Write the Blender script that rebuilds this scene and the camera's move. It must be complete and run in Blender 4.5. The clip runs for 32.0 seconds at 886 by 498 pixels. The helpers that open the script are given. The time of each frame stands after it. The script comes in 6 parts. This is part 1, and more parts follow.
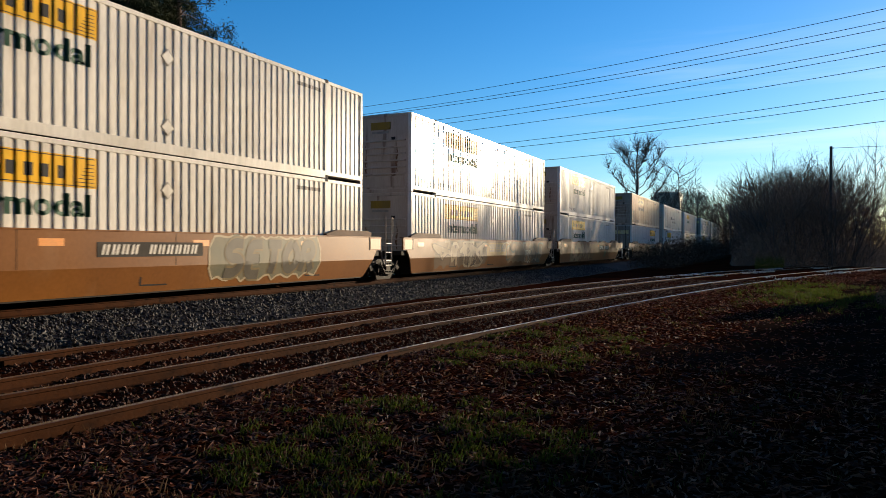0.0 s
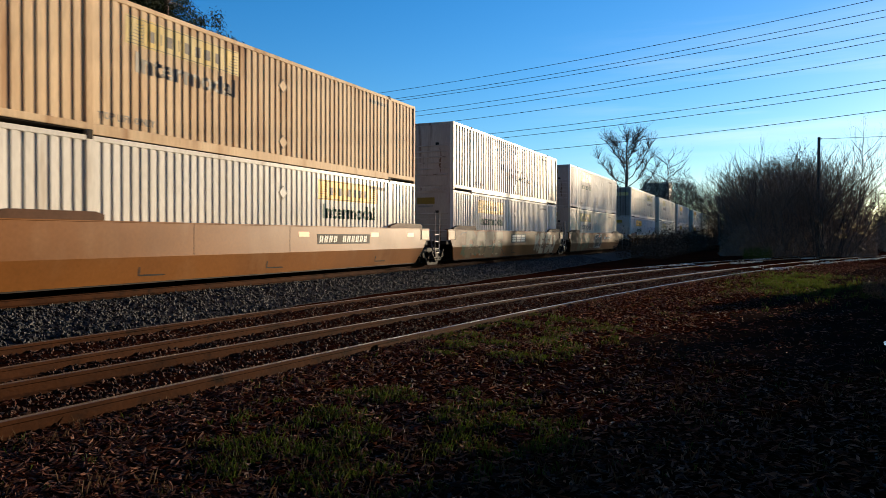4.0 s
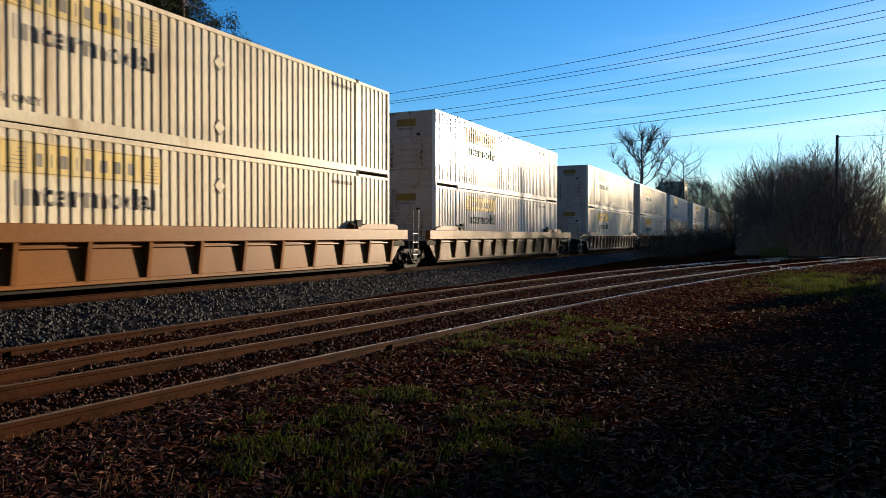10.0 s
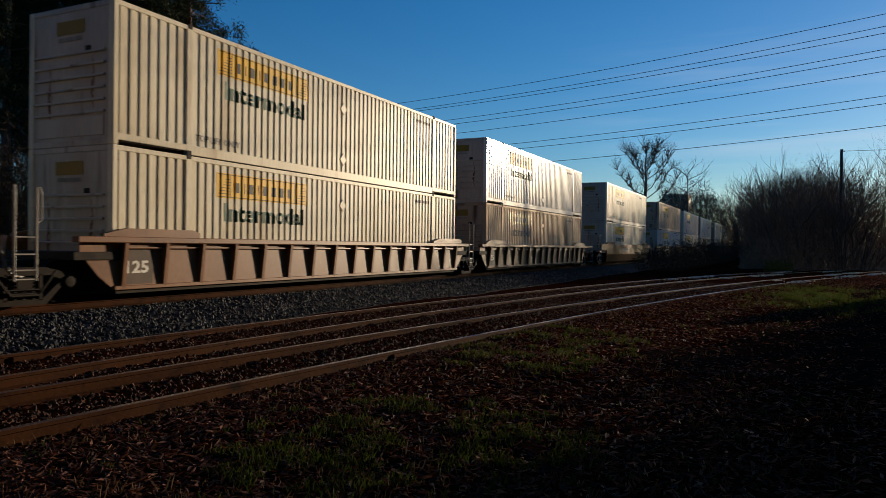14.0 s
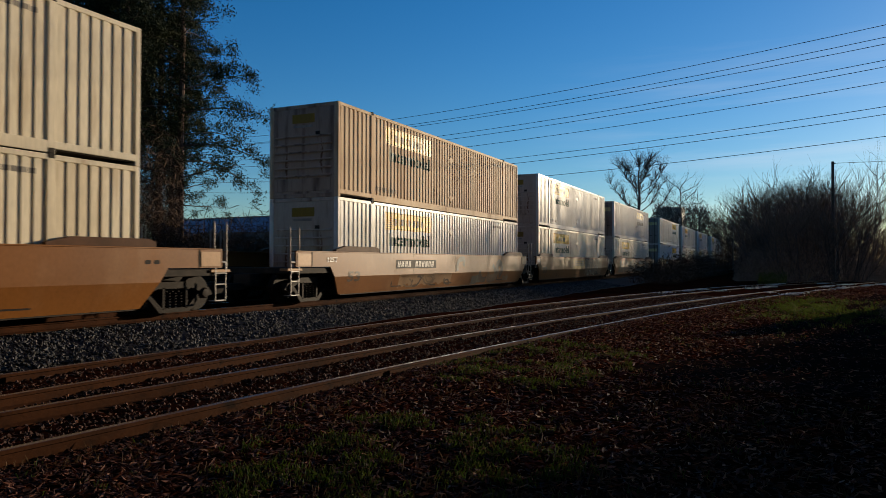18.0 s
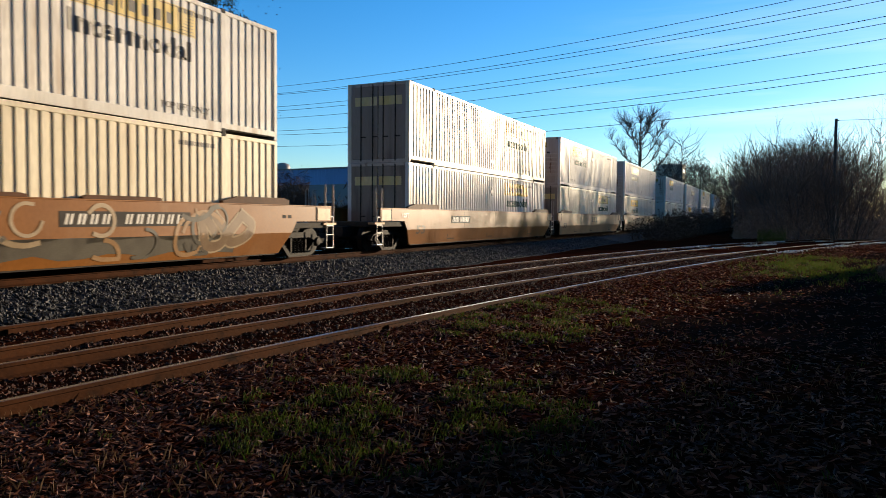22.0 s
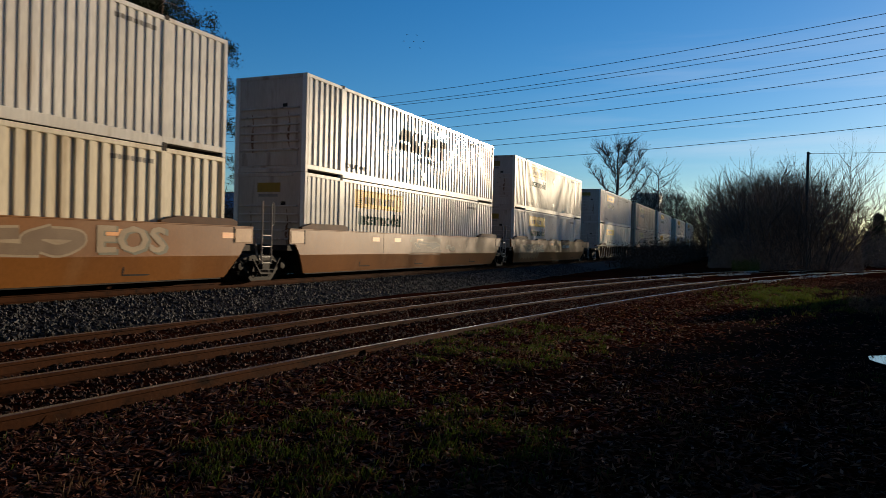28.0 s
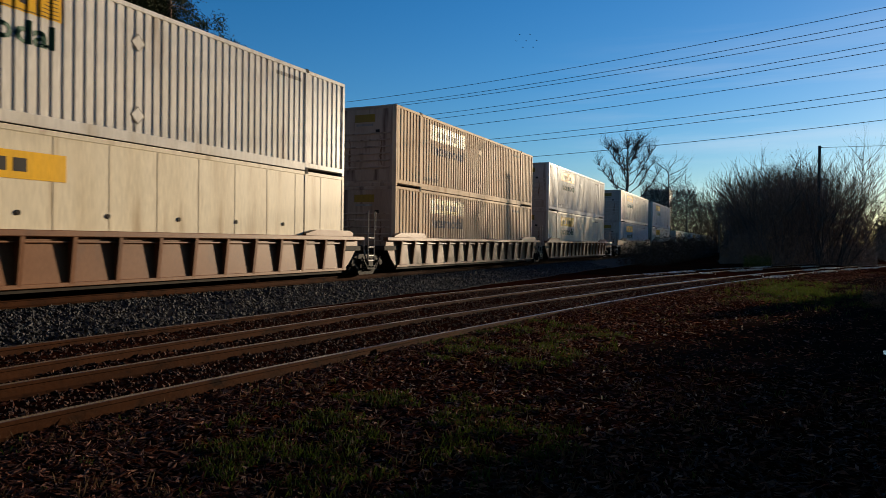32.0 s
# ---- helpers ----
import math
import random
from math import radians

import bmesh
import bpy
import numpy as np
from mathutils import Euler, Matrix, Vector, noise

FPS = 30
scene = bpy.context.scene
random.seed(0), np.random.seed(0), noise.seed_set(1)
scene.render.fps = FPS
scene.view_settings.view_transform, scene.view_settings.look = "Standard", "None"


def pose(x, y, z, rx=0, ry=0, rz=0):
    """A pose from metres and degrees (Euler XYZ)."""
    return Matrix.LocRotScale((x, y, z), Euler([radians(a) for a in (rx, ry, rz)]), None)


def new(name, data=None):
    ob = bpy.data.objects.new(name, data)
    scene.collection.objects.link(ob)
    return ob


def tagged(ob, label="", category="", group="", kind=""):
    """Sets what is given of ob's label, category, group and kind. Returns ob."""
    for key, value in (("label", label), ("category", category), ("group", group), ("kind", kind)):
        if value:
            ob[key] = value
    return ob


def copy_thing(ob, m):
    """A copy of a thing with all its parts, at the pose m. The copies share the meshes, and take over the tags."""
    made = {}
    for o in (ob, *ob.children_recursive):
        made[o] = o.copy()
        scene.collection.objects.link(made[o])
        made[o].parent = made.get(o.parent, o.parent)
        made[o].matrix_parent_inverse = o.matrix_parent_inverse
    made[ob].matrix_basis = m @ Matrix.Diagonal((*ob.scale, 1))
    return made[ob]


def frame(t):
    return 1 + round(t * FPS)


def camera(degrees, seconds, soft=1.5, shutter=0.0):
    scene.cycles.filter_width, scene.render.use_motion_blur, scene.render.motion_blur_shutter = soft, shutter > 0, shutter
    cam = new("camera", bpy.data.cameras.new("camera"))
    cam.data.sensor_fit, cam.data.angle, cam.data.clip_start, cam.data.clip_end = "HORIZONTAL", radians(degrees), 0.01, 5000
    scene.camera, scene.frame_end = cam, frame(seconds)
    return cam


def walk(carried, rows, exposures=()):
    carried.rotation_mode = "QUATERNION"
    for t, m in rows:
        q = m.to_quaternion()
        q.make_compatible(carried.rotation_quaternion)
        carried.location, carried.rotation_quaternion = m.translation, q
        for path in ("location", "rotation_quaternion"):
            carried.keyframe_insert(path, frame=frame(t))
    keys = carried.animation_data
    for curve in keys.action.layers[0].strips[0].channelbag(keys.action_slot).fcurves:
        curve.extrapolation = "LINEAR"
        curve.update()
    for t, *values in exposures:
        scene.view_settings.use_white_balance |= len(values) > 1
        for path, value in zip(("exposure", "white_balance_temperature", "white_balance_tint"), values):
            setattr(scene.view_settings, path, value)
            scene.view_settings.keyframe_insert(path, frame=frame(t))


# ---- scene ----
CAM_Z = 1.65
cam = camera(63.68, 32.0, soft=0.8, shutter=0.12)


def aim(yaw, pitch, roll):
    """The hand-held camera's pose, with its eye at one place."""
    return pose(0, 0, CAM_Z, 0, 0, yaw) @ pose(0, 0, 0, pitch) @ pose(0, 0, 0, 0, roll) @ pose(0, 0, 0, 90)


# seconds, yaw, pitch, roll
TURNS = (
    (0.0, 25.24, -0.27, -0.21), (0.5, 25.28, -0.27, -0.34), (1.0, 25.20, -0.53, -0.77), (1.5, 24.82, -0.62, -0.89),
    (2.0, 24.50, -0.23, -0.45), (2.5, 24.55, -0.28, -0.09), (3.0, 24.48, -0.24, -0.37), (3.5, 24.46, -1.10, -0.21),
    (5.5, 24.57, -0.46, 0.04), (6.0, 25.29, -0.47, -0.36), (6.5, 25.31, -0.47, -0.36), (7.0, 25.43, -0.56, -0.34),
    (7.5, 25.60, -0.72, -0.41), (8.0, 25.49, -0.76, -0.45), (8.5, 25.42, -0.74, -0.54), (9.0, 25.84, -1.19, -0.07),
    (9.5, 25.82, -1.27, -0.37), (10.0, 25.58, -1.06, -0.08), (10.5, 25.62, -1.04, -0.06), (11.0, 25.55, -1.16, -0.05),
    (11.5, 25.55, -1.06, 0.06), (12.0, 25.60, -1.06, 0.03), (12.5, 25.46, -1.24, -0.06), (13.0, 25.58, -1.16, -0.00),
    (13.5, 25.53, -0.83, -0.60), (14.0, 25.84, -0.24, -0.67), (14.5, 25.82, 0.40, -0.08), (16.5, 25.59, 1.23, 0.26),
    (17.0, 25.48, 1.26, 0.23), (17.5, 25.71, 0.97, -0.15), (18.0, 25.42, 0.99, -0.12), (18.5, 25.05, 0.81, -0.31),
    (19.0, 25.62, 0.66, -0.07), (19.5, 25.80, 0.60, -0.08), (20.0, 25.70, 0.19, -0.07), (20.5, 25.50, -2.09, -0.61),
    (21.0, 25.46, -2.70, -0.15), (21.5, 25.50, -2.83, -0.19), (22.0, 25.35, -2.58, -0.50), (22.5, 25.26, -2.16, -0.86),
    (23.0, 25.13, -1.94, -1.14), (23.5, 24.64, -1.76, -1.40), (24.0, 24.56, -2.00, -1.54), (24.5, 24.15, -1.70, -1.01),
    (25.0, 23.92, -1.46, -0.86), (25.5, 23.92, -1.48, -0.86), (27.5, 24.06, -1.32, -1.02), (28.0, 23.65, -0.54, -1.42),
    (28.5, 23.52, -0.46, -1.56), (29.0, 23.62, -0.49, -1.71), (29.5, 23.61, -0.76, -1.47), (30.0, 23.37, -0.93, -1.30),
    (30.5, 23.55, -1.09, -1.28), (31.0, 23.42, -1.11, -1.08), (31.5, 23.95, -1.06, -0.77), (32.0, 24.44, -0.64, -0.74),
)
EXPOSURES = [(t, e + 0.82) for t, e in ((0, -0.06), (9, 0.0), (10, 0.0), (11, -1.02), (12, -0.36), (13, -0.45), (14, -0.84), (17, -1.04), (17.7, -0.70), (18.5, -0.70), (20.0, -1.48), (20.8, -0.2), (22, 0.2), (23, -0.12), (25, -0.4), (28, -0.68), (29, -0.84), (31, -0.6), (32, -0.66))]
walk(cam, [(t, aim(a, b, c)) for t, a, b, c in TURNS], EXPOSURES)

# ---- light ----
SUN_AZ, SUN_EL = 25.0, 7.6
world = bpy.data.worlds.new("sky")
scene.world = world
world.use_nodes = True
wn = world.node_tree.nodes
sky = wn.new("ShaderNodeTexSky")
sky.sky_type = "NISHITA"
sky.sun_disc = False
sky.sun_elevation, sky.sun_rotation = radians(SUN_EL), radians(SUN_AZ)
sky.dust_density, sky.ozone_density, sky.air_density = 0.22, 4.0, 1.0
wl = world.node_tree.links
deep = wn.new("ShaderNodeHueSaturation")
deep.inputs["Saturation"].default_value, deep.inputs["Value"].default_value = 1.19, 1.0
deep.inputs["Hue"].default_value = 0.505
wl.new(sky.outputs[0], deep.inputs["Color"])
# thin streaks of high cloud
wtc, wmp, wno, wmr, wmx = wn.new("ShaderNodeTexCoord"), wn.new("ShaderNodeMapping"), wn.new("ShaderNodeTexNoise"), wn.new("ShaderNodeMapRange"), wn.new("ShaderNodeMix")
wmp.inputs["Scale"].default_value = (1.2, 2.2, 16.0)
wmp.inputs["Rotation"].default_value = (0.12, 0.05, 0.5)
wno.inputs["Scale"].default_value, wno.inputs["Detail"].default_value, wno.inputs["Roughness"].default_value = 1.6, 6.0, 0.6
wmr.inputs["From Min"].default_value, wmr.inputs["From Max"].default_value, wmr.inputs["To Max"].default_value = 0.46, 0.78, 0.36
wmx.data_type = "RGBA"
wmx.inputs[7].default_value = (5.2, 5.6, 6.2, 1)
wl.new(wtc.outputs["Generated"], wmp.inputs[0])
wl.new(wmp.outputs[0], wno.inputs["Vector"])
wl.new(wno.outputs[0], wmr.inputs[0])
wsp, wm1, wm2, wk1, wk2 = wn.new("ShaderNodeSeparateXYZ"), wn.new("ShaderNodeMapRange"), wn.new("ShaderNodeMapRange"), wn.new("ShaderNodeMath"), wn.new("ShaderNodeMath")
wm1.inputs["From Min"].default_value, wm1.inputs["From Max"].default_value = -0.32, -0.05
wm2.inputs["From Min"].default_value, wm2.inputs["From Max"].default_value = 0.30, 0.17
wk1.operation = wk2.operation = "MULTIPLY"
wl.new(wtc.outputs["Generated"], wsp.inputs[0])
wl.new(wsp.outputs[0], wm1.inputs[0])
wl.new(wsp.outputs[2], wm2.inputs[0])
wl.new(wm1.outputs[0], wk1.inputs[0])
wl.new(wm2.outputs[0], wk1.inputs[1])
wl.new(wmr.outputs[0], wk2.inputs[0])
wl.new(wk1.outputs[0], wk2.inputs[1])
wl.new(wk2.outputs[0], wmx.inputs[0])
wl.new(deep.outputs[0], wmx.inputs[6])
wl.new(wmx.outputs[2], wn["Background"].inputs[0])
wn["Background"].inputs[1].default_value = 0.138
sun = new("sun", bpy.data.lights.new("sun", "SUN"))
sun.data.energy, sun.data.angle, sun.data.color = 5.0, radians(0.55), (1.0, 0.80, 0.55)
s_az, s_el = radians(SUN_AZ), radians(SUN_EL)
SUN_DIR = Vector((math.sin(s_az) * math.cos(s_el), math.cos(s_az) * math.cos(s_el), math.sin(s_el)))
sun.matrix_basis = Matrix.Translation((60, 120, 40)) @ SUN_DIR.to_track_quat("Z", "Y").to_matrix().to_4x4()


# ---- materials ----
def surface(name, colour, second, scale=3.0, rough=0.6, metal=0.0, stretch=(1, 1, 1), bump=0.0, grain=40.0, low=0.4, high=0.7, third=None, spec=0.5, local=True, tlow=0.6, thigh=0.72, tscale=2.0):
    """Two or three colours mixed by noise at two scales, with a fine relief."""
    m = bpy.data.materials.new(name)
    m.use_nodes = True
    n, l = m.node_tree.nodes, m.node_tree.links
    b = n["Principled BSDF"]
    b.inputs["Roughness"].default_value, b.inputs["Metallic"].default_value = rough, metal
    b.inputs["Specular IOR Level"].default_value = spec
    tc = n.new("ShaderNodeTexCoord")
    mp = n.new("ShaderNodeMapping")
    mp.inputs["Scale"].default_value = stretch
    l.new(tc.outputs["Object"], mp.inputs["Vector"])
    if local:
        oi = n.new("ShaderNodeObjectInfo")
        mul = n.new("ShaderNodeMath")
        mul.operation = "MULTIPLY"
        mul.inputs[1].default_value = 37.0
        l.new(oi.outputs["Random"], mul.inputs[0])
        l.new(mul.outputs[0], mp.inputs["Location"])

    def noise_tex(s, detail=5.0):
        t = n.new("ShaderNodeTexNoise")
        t.inputs["Scale"].default_value, t.inputs["Detail"].default_value = s, detail
        l.new(mp.outputs[0], t.inputs["Vector"])
        return t

    def ramp(src, a, z):
        r = n.new("ShaderNodeMapRange")
        r.inputs["From Min"].default_value, r.inputs["From Max"].default_value = a, z
        l.new(src, r.inputs["Value"])
        return r.outputs[0]

    def mixed(f, a, z):
        x = n.new("ShaderNodeMix")
        x.data_type = "RGBA"
        l.new(f, x.inputs[0])
        for s, c in ((6, a), (7, z)):
            if isinstance(c, tuple):
                x.inputs[s].default_value = (*c, 1)
            else:
                l.new(c, x.inputs[s])
        return x.outputs[2]

    big, fine = noise_tex(scale), noise_tex(grain, 3.0)
    out = mixed(ramp(big.outputs[0], low, high), tuple(colour), tuple(second))
    if third:
        out = mixed(ramp(noise_tex(scale * tscale, 6.0).outputs[0], tlow, thigh), out, tuple(third))
    dark = mixed(ramp(fine.outputs[0], 0.3, 0.7), (0.80, 0.80, 0.80), (1.0, 1.0, 1.0))
    mu = n.new("ShaderNodeMix")
    mu.data_type, mu.blend_type = "RGBA", "MULTIPLY"
    mu.inputs[0].default_value = 1.0
    l.new(out, mu.inputs[6])
    l.new(dark, mu.inputs[7])
    l.new(mu.outputs[2], b.inputs["Base Color"])
    if bump:
        bp = n.new("ShaderNodeBump")
        bp.inputs["Strength"].default_value, bp.inputs["Distance"].default_value = bump, 0.02
        l.new(fine.outputs[0], bp.inputs["Height"])
        l.new(bp.outputs[0], b.inputs["Normal"])
    rr = ramp(fine.outputs[0], 0.2, 0.8)
    rm = n.new("ShaderNodeMapRange")
    rm.inputs["To Min"].default_value, rm.inputs["To Max"].default_value = rough - min(0.08, rough * 0.2), min(1.0, rough + min(0.08, rough * 0.2))
    l.new(rr, rm.inputs["Value"])
    l.new(rm.outputs[0], b.inputs["Roughness"])
    return m


STREAK = (1.0, 1.0, 0.12)
WHITE = surface("white_paint", (0.75, 0.715, 0.65), (0.67, 0.625, 0.545), 1.2, 0.20, 0, STREAK, 0.015, 30, spec=0.11, third=(0.36, 0.25, 0.15), tlow=0.60, thigh=0.85)
CREAM = surface("cream_paint", (0.72, 0.645, 0.49), (0.63, 0.54, 0.385), 1.2, 0.38, 0, STREAK, 0.02, 30, spec=0.08, third=(0.32, 0.21, 0.11), tlow=0.58, thigh=0.82)
TAN = surface("weathered_paint", (0.684, 0.513, 0.3306), (0.5358, 0.3648, 0.2166), 1.2, 0.58, 0, STREAK, 0.03, 30, spec=0.05, third=(0.342, 0.1824, 0.0912), tlow=0.56, thigh=0.78)
# darker than the side white: the ends' shade is put into this paint
SHADED_END_WHITE = surface("end_paint", (0.4784, 0.3864, 0.3036), (0.3864, 0.2944, 0.2208), 1.0, 0.5, 0, STREAK, 0.03, 30, third=(0.138, 0.069, 0.0368), tlow=0.58, thigh=0.72, tscale=3.0)
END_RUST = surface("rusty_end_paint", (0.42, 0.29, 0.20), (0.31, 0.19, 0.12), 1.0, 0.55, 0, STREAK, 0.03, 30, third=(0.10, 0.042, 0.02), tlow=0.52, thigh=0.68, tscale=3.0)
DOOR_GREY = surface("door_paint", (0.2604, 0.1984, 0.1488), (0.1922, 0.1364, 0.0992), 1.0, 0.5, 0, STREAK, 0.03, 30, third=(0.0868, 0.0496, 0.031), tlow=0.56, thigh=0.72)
STAIN = surface("rust_run", (0.13, 0.06, 0.03), (0.24, 0.14, 0.085), 3.0, 0.8, 0, (6, 6, 1), 0.05, 40, spec=0.2)
SIGN = surface("yellow_paint", (0.80, 0.44, 0.012), (0.70, 0.40, 0.03), 2.0, 0.42, 0, STREAK, 0.02, 40, spec=0.12)
# faded yellow, darkened further to carry the shade of the ends
SIGN_END = surface("faded_shaded_yellow", (0.294, 0.182, 0.021), (0.238, 0.154, 0.035), 2.0, 0.5, 0, STREAK, 0.02, 40, spec=0.12)
SIGN_PALE = surface("faded_yellow_paint", (0.70, 0.52, 0.18), (0.66, 0.56, 0.34), 2.0, 0.42, 0, STREAK, 0.02, 40, spec=0.1)
GREEN = surface("green_paint", (0.012, 0.055, 0.032), (0.03, 0.08, 0.05), 3.0, 0.5, 0, STREAK, 0.02, 40, spec=0.12)
BLACK = surface("black_paint", (0.025, 0.023, 0.022), (0.05, 0.045, 0.04), 3.0, 0.5, 0, STREAK, 0.02, 40, spec=0.12)
FADED = surface("faded_lettering", (0.22, 0.20, 0.17), (0.36, 0.33, 0.28), 3.0, 0.5, 0, STREAK, 0.02, 40, spec=0.05)
SILL = surface("orange_brown_paint", (0.2136, 0.07912, 0.01345), (0.1582, 0.05855, 0.01266), 0.55, 0.45, 0, (1, 1, 0.5), 0.05, 24, spec=0.15, third=(0.2453, 0.1147, 0.03956), tlow=0.55, thigh=0.78)
SILL_PALE = surface("faded_tan_paint", (0.43, 0.245, 0.115), (0.32, 0.17, 0.075), 0.7, 0.42, 0, (1, 1, 0.5), 0.05, 24, spec=0.2, third=(0.20, 0.11, 0.06), tlow=0.60, thigh=0.76)
RIB_BROWN = surface("rusty_brown_paint", (0.20, 0.086, 0.036), (0.15, 0.060, 0.026), 0.9, 0.45, 0, (1, 1, 0.4), 0.05, 24, spec=0.25, third=(0.14, 0.07, 0.04))
DARK_STEEL = surface("dark_greasy_steel", (0.022, 0.018, 0.015), (0.045, 0.034, 0.026), 3.0, 0.7, 0.0, bump=0.1, spec=0.1)
RAIL_SIDE = surface("rusty_rail", (0.0491, 0.01701, 0.005859), (0.02728, 0.009418, 0.003627), 3.0, 0.85, 0, (1, 0.6, 1), 0.3, 26, third=(0.01364, 0.005468, 0.00279), spec=0.06)
# darkened to stand in for the sill's shadow over the trucks
TRUCK_STEEL = surface("dusty_shaded_steel", (0.01925, 0.01309, 0.00924), (0.01001, 0.00693, 0.005005), 3.0, 0.6, 0.0, bump=0.15, spec=0.08)
RAIL_TOP = surface("worn_rail_head", (0.10, 0.055, 0.03), (0.055, 0.026, 0.013), 2.5, 0.34, 0.0, (1, 0.3, 1), 0.12, 30, spec=0.5)
RAIL_SHINE = surface("polished_rail_head", (0.62, 0.60, 0.57), (0.50, 0.46, 0.42), 1.5, 0.24, 1.0, (1, 0.2, 1), 0.02)
GALV = surface("painted_handrail", (0.2604, 0.2294, 0.1984), (0.155, 0.1178, 0.093), 4.0, 0.45)
PLATE = surface("number_plate_black", (0.035, 0.03, 0.026), (0.065, 0.052, 0.042), 2.0, 0.6, spec=0.08)
GUIDE = surface("dark_guide_steel", (0.105, 0.052, 0.03), (0.07, 0.035, 0.02), 1.5, 0.55, 0, (1, 1, 0.5), 0.05, 24, spec=0.05)
CHALK = surface("white_stencil", (0.62, 0.58, 0.52), (0.50, 0.45, 0.38), 3.0, 0.5)
ORANGE = surface("orange_patch", (0.75, 0.26, 0.02), (0.65, 0.24, 0.03), 3.0, 0.45)
SPRAY_PALE = surface("pale_spray_paint", (0.34, 0.255, 0.1615), (0.2635, 0.187, 0.1105), 2.0, 0.5, spec=0.16)
SPRAY_GREEN = surface("grey_green_spray_paint", (0.1445, 0.1403, 0.09775), (0.187, 0.1573, 0.09775), 2.0, 0.5, spec=0.16)
SPRAY_TAUPE = surface("taupe_spray_paint", (0.187, 0.1232, 0.07225), (0.1445, 0.08925, 0.051), 2.0, 0.5, spec=0.16)
SPRAY_OLIVE = surface("olive_spray_paint", (0.204, 0.153, 0.08075), (0.1615, 0.1105, 0.05525), 2.0, 0.5, spec=0.16)
SPRAY_GREY = surface("grey_spray_paint", (0.1062, 0.0935, 0.07225), (0.07225, 0.0595, 0.04675), 2.0, 0.5, spec=0.16)
SPRAY_SAND = surface("sand_spray_paint", (0.306, 0.1827, 0.08925), (0.255, 0.1445, 0.068), 2.0, 0.5, spec=0.16)
SPRAY_CREAM = surface("cream_spray_paint", (0.442, 0.357, 0.238), (0.3655, 0.2805, 0.17), 2.0, 0.5, spec=0.16)
SPRAY_YELLOW = surface("dull_yellow_paint", (0.34, 0.1785, 0.02975), (0.2805, 0.1445, 0.02975), 1.5, 0.5, spec=0.16)
SPRAY_MOSS = surface("moss_spray_paint", (0.085, 0.119, 0.06375), (0.119, 0.136, 0.0765), 2.0, 0.5, spec=0.16)
SPRAY_DARK = surface("dark_spray_paint", (0.06375, 0.0408, 0.0289), (0.09775, 0.0595, 0.03825), 2.0, 0.5, spec=0.16)
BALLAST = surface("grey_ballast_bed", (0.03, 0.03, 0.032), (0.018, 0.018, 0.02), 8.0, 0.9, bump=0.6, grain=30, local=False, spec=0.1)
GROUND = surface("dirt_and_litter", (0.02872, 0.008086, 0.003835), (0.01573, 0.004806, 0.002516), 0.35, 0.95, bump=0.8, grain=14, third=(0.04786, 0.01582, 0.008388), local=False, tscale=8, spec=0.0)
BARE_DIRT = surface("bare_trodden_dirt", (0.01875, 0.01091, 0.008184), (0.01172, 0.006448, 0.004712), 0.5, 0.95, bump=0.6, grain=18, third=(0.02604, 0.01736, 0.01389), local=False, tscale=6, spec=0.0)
TIE = surface("old_tie_wood", (0.0196, 0.0133, 0.0098), (0.0315, 0.021, 0.0154), 2.0, 0.9, 0, (6, 1, 1), 0.3)
BARK = surface("bare_bark", (0.055, 0.042, 0.034), (0.09, 0.07, 0.055), 3.0, 0.9, bump=0.3)
PINE_BARK = surface("pine_bark", (0.13, 0.075, 0.048), (0.075, 0.05, 0.036), 3.0, 0.9, bump=0.4)
CREOSOTE = surface("pole_wood", (0.055, 0.042, 0.033), (0.09, 0.07, 0.055), 2.0, 0.9, 0, (1, 1, 0.1), 0.2)
WIRE = surface("cable_black", (0.02, 0.02, 0.022), (0.03, 0.03, 0.03), 2.0, 0.7)
BLUE_WALL = surface("blue_sheet_metal", (0.10, 0.22, 0.42), (0.08, 0.18, 0.36), 0.2, 0.5, 0.0, (1, 1, 0.3), 0.05)
GREY_WALL = surface("grey_sheet_metal", (0.16, 0.15, 0.15), (0.10, 0.095, 0.09), 0.2, 0.6, 0.0, (1, 1, 0.3), 0.05)


def island(name, colours, rough=0.8, spec=0.3, through_light=0.0):
    """Loose pieces whose colour varies from piece to piece."""
    m = bpy.data.materials.new(name)
    m.use_nodes = True
    n, l = m.node_tree.nodes, m.node_tree.links
    b = n["Principled BSDF"]
    b.inputs["Roughness"].default_value = rough
    b.inputs["Specular IOR Level"].default_value = spec
    g = n.new("ShaderNodeNewGeometry")
    r = n.new("ShaderNodeValToRGB")
    els = r.color_ramp.elements
    while len(els) < len(colours):
        els.new(0.5)
    for i, c in enumerate(colours):
        els[i].position = i / max(1, len(colours) - 1)
        els[i].color = (*c, 1)
    l.new(g.outputs["Random Per Island"], r.inputs[0])
    l.new(r.outputs[0], b.inputs["Base Color"])
    if through_light:
        tr = n.new("ShaderNodeBsdfTranslucent")
        mx = n.new("ShaderNodeMixShader")
        mx.inputs[0].default_value = through_light
        l.new(r.outputs[0], tr.inputs[0])
        l.new(b.outputs[0], mx.inputs[1])
        l.new(tr.outputs[0], mx.inputs[2])
        l.new(mx.outputs[0], n["Material Output"].inputs[0])
    return m


